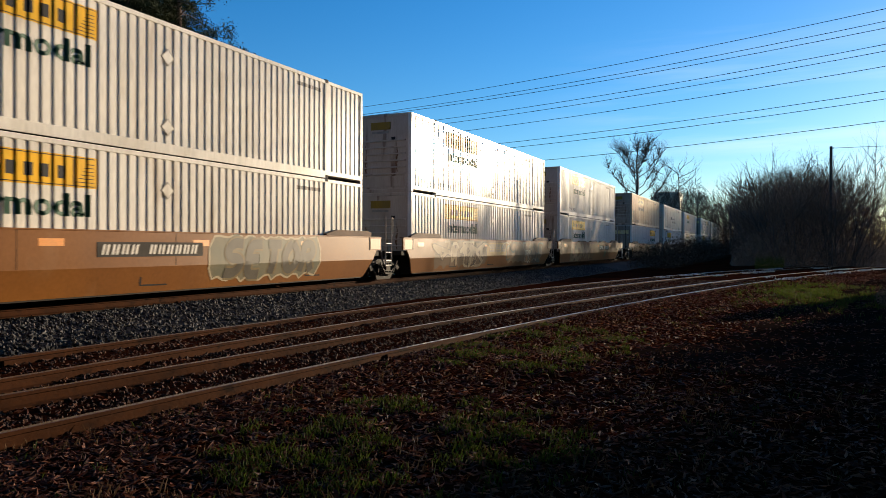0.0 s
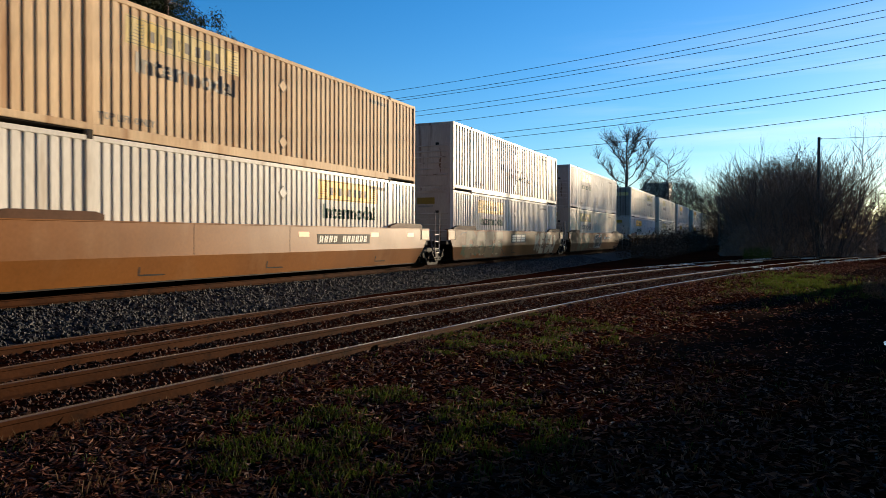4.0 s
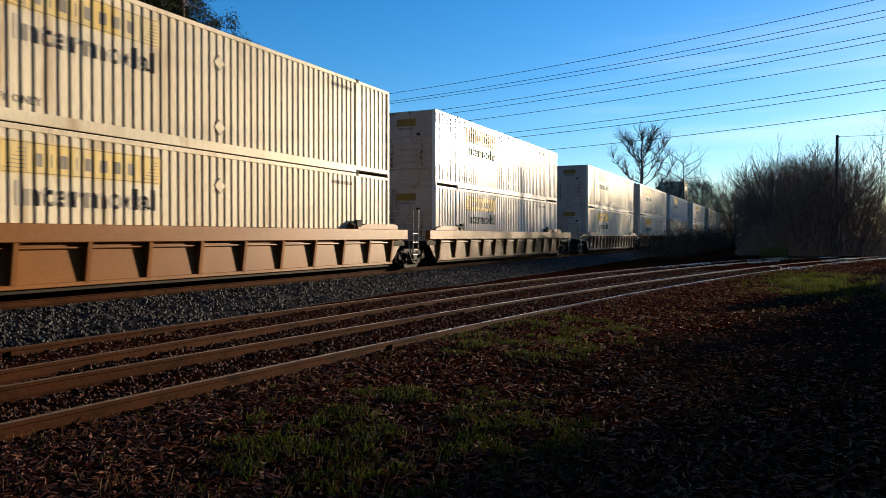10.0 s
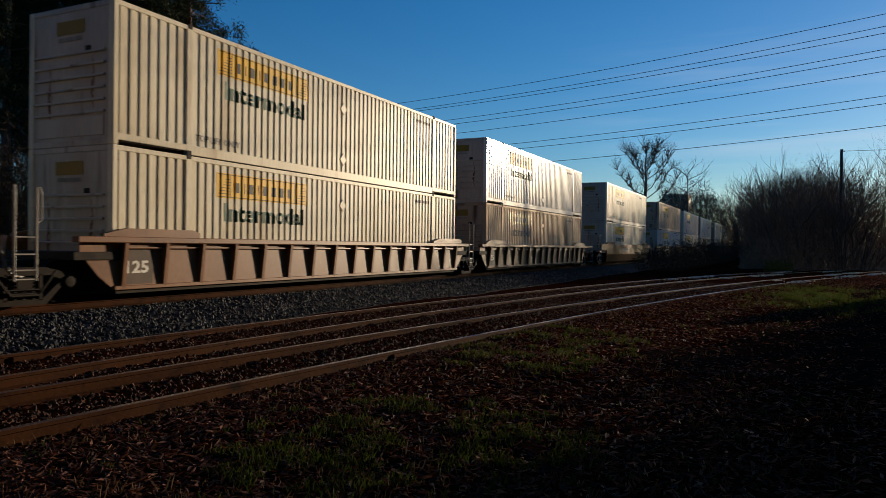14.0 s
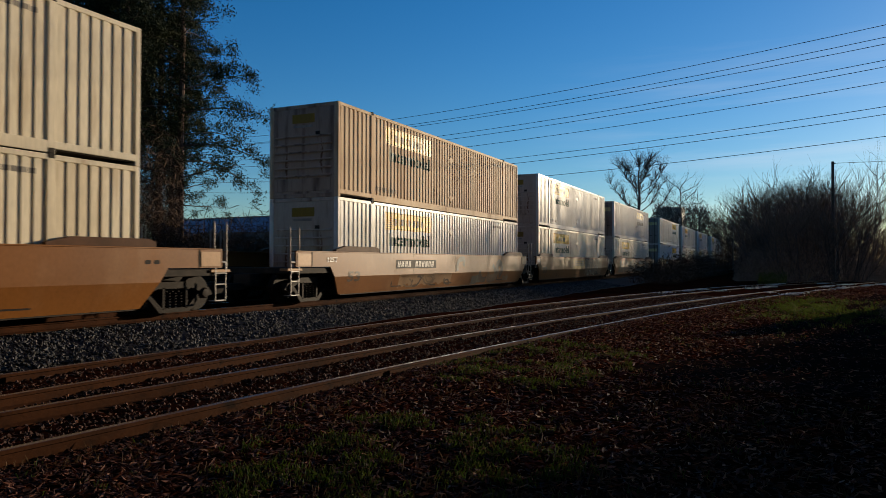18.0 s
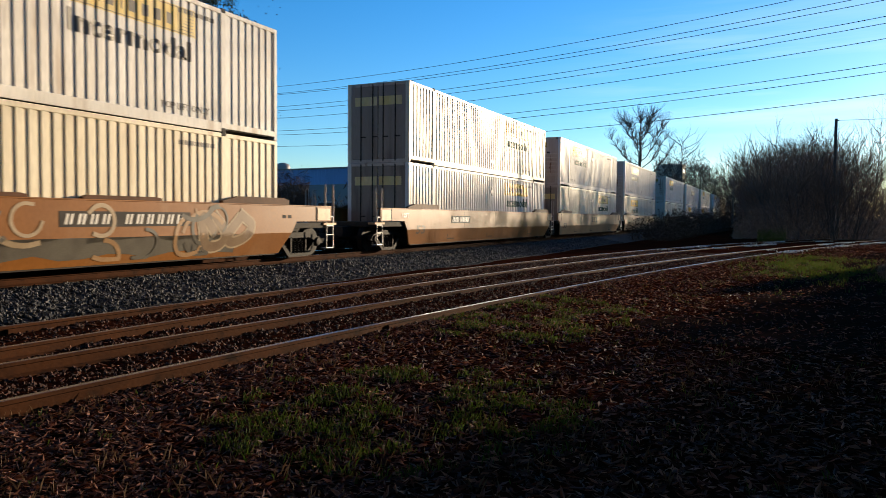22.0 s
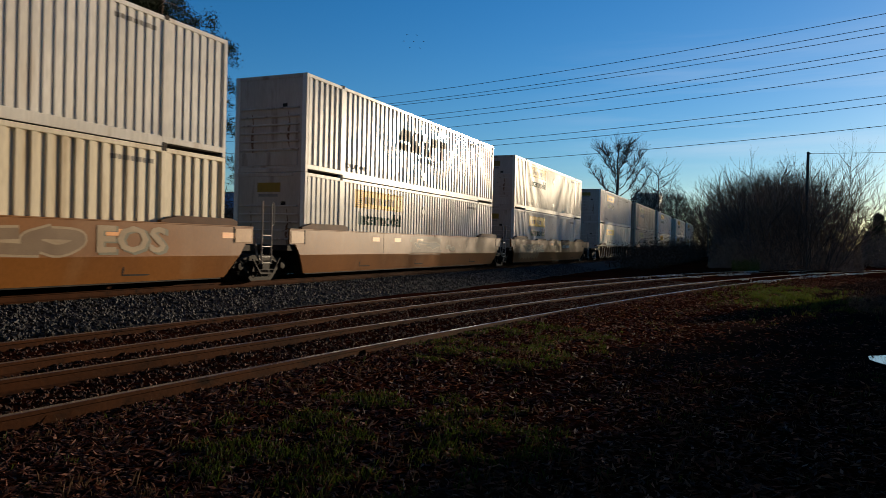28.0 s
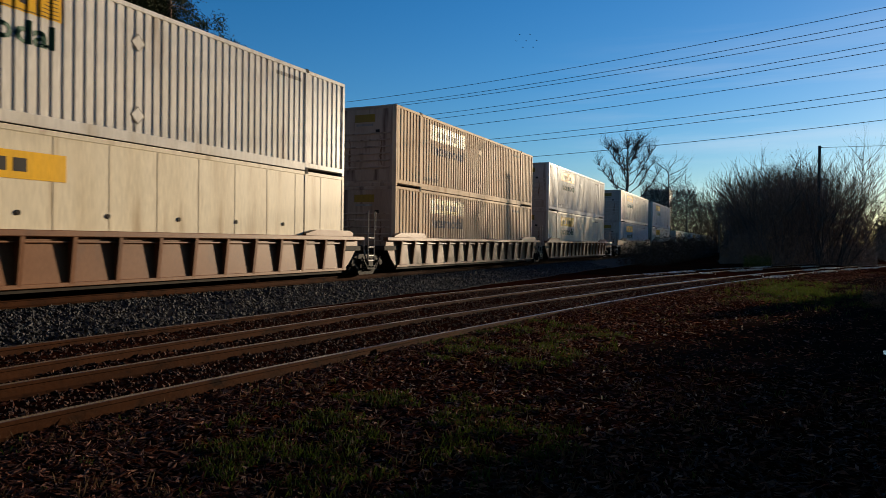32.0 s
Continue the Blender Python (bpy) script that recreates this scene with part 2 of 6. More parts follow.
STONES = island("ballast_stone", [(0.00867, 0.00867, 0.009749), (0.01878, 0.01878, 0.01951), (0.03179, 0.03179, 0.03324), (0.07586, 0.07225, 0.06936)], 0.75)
PALE_SPECKS = island("pale_speck", [(0.50, 0.42, 0.33), (0.36, 0.29, 0.22), (0.56, 0.48, 0.38)], 0.45)
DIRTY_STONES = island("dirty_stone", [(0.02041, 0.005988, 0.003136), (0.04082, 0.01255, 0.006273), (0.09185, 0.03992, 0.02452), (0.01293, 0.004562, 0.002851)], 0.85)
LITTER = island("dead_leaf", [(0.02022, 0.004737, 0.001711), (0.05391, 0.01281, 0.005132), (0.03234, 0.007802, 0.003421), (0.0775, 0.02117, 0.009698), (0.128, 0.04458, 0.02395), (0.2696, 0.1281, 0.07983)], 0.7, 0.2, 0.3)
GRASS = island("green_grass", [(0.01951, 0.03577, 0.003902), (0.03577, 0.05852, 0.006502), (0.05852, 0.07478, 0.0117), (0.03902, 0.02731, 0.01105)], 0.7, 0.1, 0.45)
STRAW = island("dry_grass", [(0.072, 0.041, 0.0216), (0.099, 0.05904, 0.0328), (0.054, 0.02788, 0.0144)], 0.8, 0.1, 0.25)
NEEDLES = island("pine_needles", [(0.012, 0.020, 0.008), (0.020, 0.030, 0.011), (0.032, 0.040, 0.015), (0.045, 0.044, 0.018)], 0.8, 0.15, 0.08)
TWIGS = island("brown_twigs", [(0.0825, 0.051, 0.033), (0.1275, 0.078, 0.0495), (0.195, 0.123, 0.078)], 0.9, 0.2)
# colours lifted to stand in for haze over the thicket
BRUSH = island("hazed_brush", [(0.1219, 0.07875, 0.0525), (0.1969, 0.1313, 0.08625), (0.2906, 0.1969, 0.135)], 0.9, 0.1)
# darker copy of the brush, with deep shade put into its colours
SHADE_BRUSH = island("shaded_brush", [(0.036, 0.022, 0.014), (0.06, 0.037, 0.023), (0.085, 0.054, 0.035)], 0.9, 0.1)
FOREST = island("far_woods", [(0.055, 0.030, 0.022), (0.085, 0.046, 0.030), (0.03, 0.026, 0.018)], 0.9, 0.2)


# ---- mesh helpers ----
class Geo:
    """Vertices and faces gathered piece by piece."""

    def __init__(self):
        self.v, self.f = [], []

    def add(self, verts, faces):
        k = len(self.v)
        self.v.extend(tuple(p) for p in verts)
        self.f.extend(tuple(i + k for i in q) for q in faces)
        return self

    def box(self, x0, x1, y0, y1, z0, z1, b=0.0):
        if b <= 0:
            return self.add([(x, y, z) for x in (x0, x1) for y in (y0, y1) for z in (z0, z1)],
                            [(0, 1, 3, 2), (4, 6, 7, 5), (0, 4, 5, 1), (2, 3, 7, 6), (0, 2, 6, 4), (1, 5, 7, 3)])
        lo, hi = (x0, y0, z0), (x1, y1, z1)
        verts, idx = [], {}
        for s in [(i, j, k) for i in (0, 1) for j in (0, 1) for k in (0, 1)]:
            for a in range(3):
                p = []
                for c in range(3):
                    e = hi[c] if s[c] else lo[c]
                    p.append(e if c == a else (e - b if s[c] else e + b))
                idx[s, a] = len(verts)
                verts.append(p)
        faces = []
        for a in range(3):
            u, w = (a + 1) % 3, (a + 2) % 3
            for side in (0, 1):
                q = []
                for cu, cw in ((0, 0), (1, 0), (1, 1), (0, 1)):
                    s = [0, 0, 0]
                    s[a], s[u], s[w] = side, cu, cw
                    q.append(idx[tuple(s), a])
                faces.append(q if side else q[::-1])
            for cu in (0, 1):
                for cw in (0, 1):
                    s0, s1 = [0, 0, 0], [0, 0, 0]
                    s0[u] = s1[u] = cu
                    s0[w] = s1[w] = cw
                    s1[a] = 1
                    s0, s1 = tuple(s0), tuple(s1)
                    faces.append([idx[s0, u], idx[s1, u], idx[s1, w], idx[s0, w]])
        for s in [(i, j, k) for i in (0, 1) for j in (0, 1) for k in (0, 1)]:
            faces.append([idx[s, 0], idx[s, 1], idx[s, 2]])
        return self.add(verts, faces)

    def prism(self, pts, axis, a, z):
        """A closed outline drawn along axis ('x', 'y' or 'z') from a to z."""
        def at(p, t):
            return {"x": (t, p[0], p[1]), "y": (p[0], t, p[1]), "z": (p[0], p[1], t)}[axis]
        n = len(pts)
        verts = [at(p, a) for p in pts] + [at(p, z) for p in pts]
        faces = [(i, (i + 1) % n, (i + 1) % n + n, i + n) for i in range(n)]
        return self.add(verts, faces + [tuple(range(n))[::-1], tuple(range(n, 2 * n))])

    def tube(self, points, radii, n=6):
        """A tube through points, with a radius at each."""
        pts = [Vector(p) for p in points]
        verts, faces = [], []
        for i, p in enumerate(pts):
            d = (pts[min(i + 1, len(pts) - 1)] - pts[max(i - 1, 0)]).normalized()
            side = d.cross(Vector((0.31, 0.17, 0.93)) if abs(d.z) < 0.9 else Vector((1, 0.1, 0))).normalized()
            up = side.cross(d)
            for k in range(n):
                a = 2 * math.pi * k / n
                verts.append(p + (side * math.cos(a) + up * math.sin(a)) * radii[i])
        for i in range(len(pts) - 1):
            for k in range(n):
                faces.append((i * n + k, i * n + (k + 1) % n, (i + 1) * n + (k + 1) % n, (i + 1) * n + k))
        faces.append(tuple(range(n))[::-1])
        faces.append(tuple(range((len(pts) - 1) * n, len(pts) * n)))
        return self.add(verts, faces)

    def mesh(self, name, material, smooth=False):
        me = bpy.data.meshes.new(name)
        me.from_pydata(self.v, [], self.f)
        bm = bmesh.new()
        bm.from_mesh(me)
        bmesh.ops.recalc_face_normals(bm, faces=bm.faces)
        bm.to_mesh(me)
        bm.free()
        me.materials.append(material)
        if smooth:
            me.polygons.foreach_set("use_smooth", [True] * len(me.polygons))
        return me


def part(name, geo, material, parent, label="", smooth=False):
    me = geo if isinstance(geo, bpy.types.Mesh) else geo.mesh(name, material, smooth)
    ob = new(name, me)
    ob.parent = parent
    if label:
        ob["label"] = label
    return ob


def thing(name, label, category, group=""):
    return tagged(new(name), label, category, group)


def setting(name, geo, material, label, category, kind="structure", smooth=False):
    me = geo if isinstance(geo, bpy.types.Mesh) else geo.mesh(name, material, smooth)
    return tagged(new(name, me), label, category, kind=kind)


def raw(name, verts, faces, material):
    """A mesh from arrays, for loose stuff."""
    me = bpy.data.meshes.new(name)
    me.from_pydata(np.asarray(verts).tolist(), [], np.asarray(faces).tolist())
    me.materials.append(material)
    return me

# ---- the plan ----
MAIN_X = -13.37          # centre of the main line, which runs along y
RAIL_Z = 0.48            # its rail tops
SIDE_Z = 0.12            # rail tops of the two sidings
GAUGE = 1.5              # between rail centres


def siding_a(y):
    """The centre of the siding beside the main line."""
    s = y - 6.0
    return -8.73 + 0.03 * s + 0.0030 * s * s if s > 0 else -8.73 + 0.03 * s


def siding_b(y):
    """The centre of the siding nearest to the camera."""
    s = y - 4.6
    return -6.38 + 0.10 * s + 0.0022 * s * s if s > -6 else -6.38 + 0.1 * s + 0.0022 * 36


def ground_z(x, y):
    """The ground's height: a ballast bank under the main line, bumps elsewhere."""
    d = abs(x - MAIN_X)
    bank = 0.30 * min(1.0, max(0.0, (3.6 - d) / 1.9))
    n = noise.noise(Vector((x * 0.35, y * 0.35, 0.0))) * 0.05 + noise.noise(Vector((x * 1.7, y * 1.7, 3.0))) * 0.02
    dip = 0.0
    if y < 70:
        dip = -0.03 if -10.0 < x - (siding_a(y) + 8.73) * 0.8 < -4.6 else 0.0
    if 4.5 < y < 76:
        near = min(abs(x - siding_a(y)), abs(x - siding_b(y)))
        fill = min(1.0, (y - 4.5) / 11) * min(1.0, max(0.0, (2.4 - near) / 1.2))
        dip += 0.10 * fill
        n *= 1 - 0.6 * fill
    pool = -0.2 * math.exp(-((x - 2.25) ** 2 / 0.3 + (y - 12.9) ** 2 / 1.8))
    return max(-0.22, bank + dip + n * (0.4 if d < 3.6 else 1.0) + pool - 0.01)


def lane(x, y):
    """How far the ground is bare, trodden dirt: beside the grassy edge of the nearest siding."""
    if not 8.0 < y < 60:
        return 0.0
    d = x - siding_b(y) - 3.2 + 1.3 * noise.noise(Vector((x * 0.5, y * 0.3, 4)))
    return min(1.0, max(0.0, d / 1.4)) * min(1.0, (y - 8.0) / 4)


def spread(lo, hi, step, far, grow):
    mid = list(np.arange(lo, hi, step))
    up, s = [mid[-1]], step
    while up[-1] < far:
        s *= grow
        up.append(up[-1] + s)
    dn, s = [mid[0]], step
    while dn[-1] > -far:
        s *= grow
        dn.append(dn[-1] - s)
    return dn[:0:-1] + mid + up[1:]


gx = spread(-17.5, 7.0, 0.2, 3000, 1.25)
gy = spread(1.5, 42.0, 0.22, 3000, 1.25)
gv = [(x, y, ground_z(x, y)) for y in gy for x in gx]
gw = len(gx)
gf = [(j * gw + i, j * gw + i + 1, (j + 1) * gw + i + 1, (j + 1) * gw + i) for j in range(len(gy) - 1) for i in range(gw - 1)]
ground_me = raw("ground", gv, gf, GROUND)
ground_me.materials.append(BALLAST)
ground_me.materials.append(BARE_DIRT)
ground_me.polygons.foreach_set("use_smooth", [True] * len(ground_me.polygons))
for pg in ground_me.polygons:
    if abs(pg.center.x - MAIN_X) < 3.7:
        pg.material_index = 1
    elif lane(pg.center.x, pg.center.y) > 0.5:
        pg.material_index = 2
setting("ground", ground_me, GROUND, "brown dirt with dead leaves and patches of grass", "ground")


# ---- rails ----
def rail_profile(top):
    """Half-width and height outline of a rail whose head is at top."""
    return [(-0.072, top - 0.168), (0.072, top - 0.168), (0.072, top - 0.155), (0.012, top - 0.135), (0.012, top - 0.05), (0.036, top - 0.038), (0.036, top - 0.004),
            (0.030, top), (-0.030, top), (-0.036, top - 0.004), (-0.036, top - 0.038), (-0.012, top - 0.05), (-0.012, top - 0.135), (-0.072, top - 0.155)]


def rail(path, top, head):
    """One rail along path, with a worn head."""
    prof = rail_profile(top)
    n = len(prof)
    g = Geo()
    verts, faces, shiny = [], [], []
    for i, (x, y) in enumerate(path):
        a, b = path[max(i - 1, 0)], path[min(i + 1, len(path) - 1)]
        d = Vector((b[0] - a[0], b[1] - a[1])).normalized()
        for px, pz in prof:
            verts.append((x + d.y * px, y - d.x * px, pz))
    for i in range(len(path) - 1):
        for k in range(n):
            faces.append((i * n + k, i * n + (k + 1) % n, (i + 1) * n + (k + 1) % n, (i + 1) * n + k))
            shiny.append(1 if k in (6, 7, 8) else 0)
    g.add(verts, faces)
    me = bpy.data.meshes.new("rail")
    me.from_pydata(g.v, [], g.f)
    bm = bmesh.new()
    bm.from_mesh(me)
    bmesh.ops.recalc_face_normals(bm, faces=bm.faces)
    bm.to_mesh(me)
    bm.free()
    me.materials.append(RAIL_SIDE)
    me.materials.append(head)
    me.polygons.foreach_set("material_index", shiny)
    return me


def curve_pts(fn, off, y0, y1, step):
    out = []
    for y in np.arange(y0, y1 + step, step):
        s = (fn(y + 0.5) - fn(y - 0.5))
        c = 1 / math.sqrt(1 + s * s)
        out.append((fn(y) + off * c, y - off * s * c))
    return out


main_track = thing("main_track", "straight main line with rusty rails on grey ballast", "railway track")
for off in (-GAUGE / 2, GAUGE / 2):
    part("rail", rail([(MAIN_X + off, y) for y in (-60, 0, 40, 120, 400, 900)], RAIL_Z, RAIL_SHINE), None, main_track)
near_siding = thing("siding_track", "rusty siding curving away through dirt and grass", "railway track", "sidings")
far_siding = thing("siding_track", "rusty siding beside the ballast bank", "railway track", "sidings")
for fn, tr in ((siding_b, near_siding), (siding_a, far_siding)):
    for off in (-GAUGE / 2, GAUGE / 2):
        part("rail", rail(curve_pts(fn, off, -8, 76, 1.0), SIDE_Z, RAIL_TOP), None, tr)
tie_me = Geo().box(-1.3, 1.3, -0.11, 0.11, -0.15, 0.0, 0.012).mesh("tie", TIE)
for fn, tr in ((siding_b, near_siding), (siding_a, far_siding)):
    for i in range(100):
        y = 1.0 + i * 0.53
        s = fn(y + 0.5) - fn(y - 0.5)
        ob = part("tie", tie_me, None, tr)
        ob.matrix_basis = pose(fn(y) + random.uniform(-0.06, 0.06), y, -0.07 + random.uniform(-0.012, 0.006), 0, 0, -math.degrees(math.atan(s)) + random.uniform(-1.5, 1.5))
for i in range(120):
    ob = part("tie", tie_me, None, main_track)
    ob.matrix_basis = pose(MAIN_X, 4 + i * 0.55, RAIL_Z - 0.172, 0, 0, random.uniform(-0.6, 0.6))
bar_me = Geo().box(-0.022, 0.022, -0.45, 0.45, -0.045, 0.045, 0.008).mesh("joint_bar", RAIL_SIDE)
for fn, off, y, tr in ((siding_a, -0.75, 6.6, far_siding), (siding_a, 0.75, 18.4, far_siding), (siding_b, -0.75, 14.0, near_siding), (siding_b, 0.75, 9.4, near_siding)):
    s = fn(y + 0.5) - fn(y - 0.5)
    ob = part("joint_bar", bar_me, None, tr)
    ob.matrix_basis = pose(fn(y) + off + 0.035, y, SIDE_Z - 0.092, 0, 0, -math.degrees(math.atan(s)))

# ---- containers ----
LEN, WID, HGT = 16.154, 2.591, 2.896
HALF = WID / 2
SECTIONS = ((0.16, 1.92), (2.08, LEN - 2.08), (LEN - 1.92, LEN - 0.16))


def rib_breaks(pitch, depth, outer, slope, floor):
    """Where along a side wall its folds lie, and how deep the wall is there."""
    out = []
    for a, z in SECTIONS:
        n = max(1, round((z - a) / pitch))
        p = (z - a) / n
        for i in range(n):
            y = a + i * p
            out += [(y, 0.0), (y + outer * p, 0.0), (y + (outer + slope) * p, depth), (y + (outer + slope + floor) * p, depth)]
        out.append((z, 0.0))
    return out


# narrow deep flutes, or wide ones
FOLDS = {"narrow": rib_breaks(0.240, 0.027, 0.50, 0.03, 0.44), "wide": rib_breaks(0.31, 0.042, 0.40, 0.08, 0.44)}


def fold_places(style):
    return [b[0] for b in FOLDS[style]]


def wall_depth(y, style):
    return float(np.interp(y, fold_places(style), [b[1] for b in FOLDS[style]]))


WALL_X = HALF - 0.012


def side_wall_mesh(material, sign, style):
    g = Geo()
    verts, faces = [], []
    for y, d in FOLDS[style]:
        for z in (0.20, HGT - 0.10):
            verts.append((sign * (WALL_X - d), y, z))
    for i in range(len(FOLDS[style]) - 1):
        faces.append((2 * i, 2 * i + 2, 2 * i + 3, 2 * i + 1))
    return g.add(verts, faces).mesh("side_wall", material)


def patch(y0, y1, z0, z1, off=0.004, style="narrow"):
    """A painted patch that follows the folds of the near wall."""
    g = Geo()
    ys = sorted({y0, y1, *[b for b in fold_places(style) if y0 < b < y1]})
    verts = []
    for y in ys:
        x = WALL_X - wall_depth(y, style) + off
        verts += [(x, y, z0), (x, y, z1)]
    return g.add(verts, [(2 * i, 2 * i + 2, 2 * i + 3, 2 * i + 1) for i in range(len(ys) - 1)])


def wall_text(text, y0, z0, length, height, material, flat=False, off=0.005, style="narrow", gap=1.0):
    """Lettering painted on the near wall, folded with it."""
    cu = bpy.data.curves.new("lettering", "FONT")
    cu.body, cu.resolution_u, cu.offset, cu.space_character = text, 2, 0.03, gap
    ob = bpy.data.objects.new("lettering", cu)
    scene.collection.objects.link(ob)
    bpy.context.view_layer.update()
    me = bpy.data.meshes.new_from_object(ob.evaluated_get(bpy.context.evaluated_depsgraph_get()))
    bpy.data.objects.remove(ob)
    co = np.array([v.co for v in me.vertices])
    lo, hi = co.min(0), co.max(0)
    bm = bmesh.new()
    bm.from_mesh(me)
    for v in bm.verts:
        v.co = Vector((0, y0 + (v.co.x - lo[0]) / (hi[0] - lo[0]) * length, z0 + (v.co.y - lo[1]) / (hi[1] - lo[1]) * height))
    if not flat:
        for b in fold_places(style):
            if y0 < b < y0 + length:
                bmesh.ops.bisect_plane(bm, geom=bm.verts[:] + bm.edges[:] + bm.faces[:], plane_co=(0, b, 0), plane_no=(0, 1, 0), dist=1e-5)
    for v in bm.verts:
        v.co.x = (WALL_X - (0 if flat else wall_depth(v.co.y, style))) + off
    bmesh.ops.recalc_face_normals(bm, faces=bm.faces)
    bm.to_mesh(me)
    bm.free()
    me.materials.clear()
    me.materials.append(material)
    return me


def bar_row(y0, y1, z0, z1, widths, gap, style="narrow"):
    """Plain bars that stand for a maker's name."""
    total = sum(widths) + gap * (len(widths) - 1)
    k = (y1 - y0) / total
    y = y0
    out = []
    for w in widths:
        out.append(patch(y, y + w * k, z0, z1, 0.007, style))
        y += (w + gap) * k
    return out


def each_part(name, key, make, material, parent, label=""):
    """One part for each piece of a list."""
    for me in cached(key, lambda: [g.mesh(name, material) for g in make()]):
        part(name, me, None, parent, label)


def diamond(y, z, r, proud):
    """A square plate on its corner, fixed on the outer ribs."""
    pts = [(y, z - r), (y + r, z), (y, z + r), (y - r, z)]
    return Geo().prism(pts, "x", WALL_X - 0.004, WALL_X + 0.010 + proud)


CACHE = {}


def cached(key, make):
    if key not in CACHE:
        CACHE[key] = make()
    return CACHE[key]


def rust_stain(k):
    """A ragged run of rust on an end wall, in three streaks that lie on one another."""
    rnd = random.Random(90 + k)
    g = Geo()
    for j in range(3):
        x, top, low = rnd.uniform(-0.03, 0.03), rnd.uniform(1.2, 1.95) - 0.1 * k, rnd.uniform(0.45, 1.0) + 0.1 * k
        pts = [(x + 0.03 * math.sin(i * 1.3 + j), low + (top - low) * i / 7) for i in range(8)]
        wid = [0.004 + rnd.uniform(0.005, 0.035) * math.sin(math.pi * (i + 0.6) / 8.2) for i in range(8)]
        ring = [(p[0] + w, p[1]) for p, w in zip(pts, wid)] + [(p[0] - w, p[1]) for p, w in zip(pts, wid)][::-1]
        for i in range(7):
            q = [ring[i], ring[i + 1], ring[14 - i], ring[15 - i]]
            g.add([(a, 0.0165 - 0.0012 * j, b) for a, b in q], [(0, 1, 2, 3)])
    return g.mesh("rust_stain", STAIN)


def container(tint, brand, faded=False, door=False, label="", two_marks=True):
    """A 53-foot box. brand: hauler, slanted, wordmark, flat or plain; door: its doors face the train's head, and its sign sits at the tail."""
    paint = {"white": WHITE, "cream": CREAM, "tan": TAN}[tint]
    box = thing("shipping_container", label, "container", "stacked containers")
    flat = brand == "flat"
    style = "wide" if brand in ("wordmark", "slanted") else "narrow"
    for sign in (1, -1):
        if flat:
            def flat_side(sign=sign):
                g = Geo()
                g.box(min(sign * (WALL_X - 0.03), sign * (WALL_X - 0.004)), max(sign * (WALL_X - 0.03), sign * (WALL_X - 0.004)), 0.1, LEN - 0.1, 0.2, HGT - 0.1)
                return g.mesh("side_wall", paint)
            part("side_wall", cached(("flat", tint, sign), flat_side), None, box)
            for i in range(1, 13):
                b_ = part("batten", cached(("batten", tint, sign), lambda sign=sign: Geo().box(*sorted((sign * (WALL_X - 0.003), sign * (WALL_X + 0.004))), -0.03, 0.03, 0.25, HGT - 0.12).mesh("batten", paint)), None, box)
                b_.location = (0, i * LEN / 13, 0)
        else:
            part("side_wall", cached(("side", tint, sign, style), lambda sign=sign: side_wall_mesh(paint, sign, style)), None, box)
        part("top_rail", cached(("tr", tint, sign), lambda sign=sign: Geo().box(sign * HALF - (0.06 if sign > 0 else 0), sign * HALF + (0.06 if sign < 0 else 0), 0.1, LEN - 0.1, HGT - 0.11, HGT - 0.005, 0.01).mesh("top_rail", paint)), None, box)

        def low_rail(sign=sign):
            g = Geo()
            a, b = sorted((sign * HALF, sign * (HALF - 0.05)))
            g.box(a, b, 2.05, LEN - 2.05, 0.02, 0.24, 0.01)
            g.box(a, b, 0.1, 1.95, 0.10, 0.24, 0.01)
            g.box(a, b, LEN - 1.95, LEN - 0.1, 0.10, 0.24, 0.01)
            return g.mesh("bottom_rail", paint)
        part("bottom_rail", cached(("br", tint, sign), low_rail), None, box)
        for y in (2.0, LEN - 2.0):
            ob = part("lifting_post", cached(("lp", tint, sign), lambda sign=sign: Geo().box(*sorted((sign * (HALF + 0.003), sign * (HALF - 0.1))), -0.085, 0.085, 0.0, HGT, 0.012).mesh("lifting_post", paint)), None, box)
            ob.location = (0, y, 0)
            for z in (0.06, HGT - 0.03):
                c = part("lifting_socket", cached(("ls", sign), lambda sign=sign: Geo().box(*sorted((sign * (HALF + 0.012), sign * (HALF - 0.08))), -0.075, 0.075, -0.055, 0.055, 0.015).mesh("lifting_socket", DARK_STEEL)), None, box)
                c.location = (0, y, z)
        for y in (0.0, LEN - 0.13):
            ob = part("corner_post", cached(("cp", tint, sign), lambda sign=sign: Geo().box(*sorted((sign * HALF, sign * (HALF - 0.16))), 0, 0.13, 0.0, HGT, 0.015).mesh("corner_post", paint)), None, box)
            ob.location = (0, y, 0)
    def roof():
        g = Geo().box(-HALF + 0.055, HALF - 0.055, 0.1, LEN - 0.1, HGT - 0.05, HGT - 0.025)
        for i in range(40):
            y = 0.3 + i * (LEN - 0.6) / 39
            g.box(-HALF + 0.2, HALF - 0.2, y - 0.06, y + 0.06, HGT - 0.03, HGT - 0.008)
        return g.mesh("roof", paint)
    part("roof", cached(("roof", tint), roof), None, box)
    part("floor", cached("floor", lambda: Geo().box(-HALF + 0.052, HALF - 0.052, 0.08, LEN - 0.08, 0.08, 0.2).mesh("floor", DARK_STEEL)), None, box)
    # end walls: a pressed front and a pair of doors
    end_paint = END_RUST if tint == "tan" else SHADED_END_WHITE
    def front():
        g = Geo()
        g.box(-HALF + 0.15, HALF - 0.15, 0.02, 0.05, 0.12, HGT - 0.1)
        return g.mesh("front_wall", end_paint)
    fw = part("front_wall", cached(("front", tint == "tan"), front), None, box, "rust-streaked pressed end wall with darkened paint")
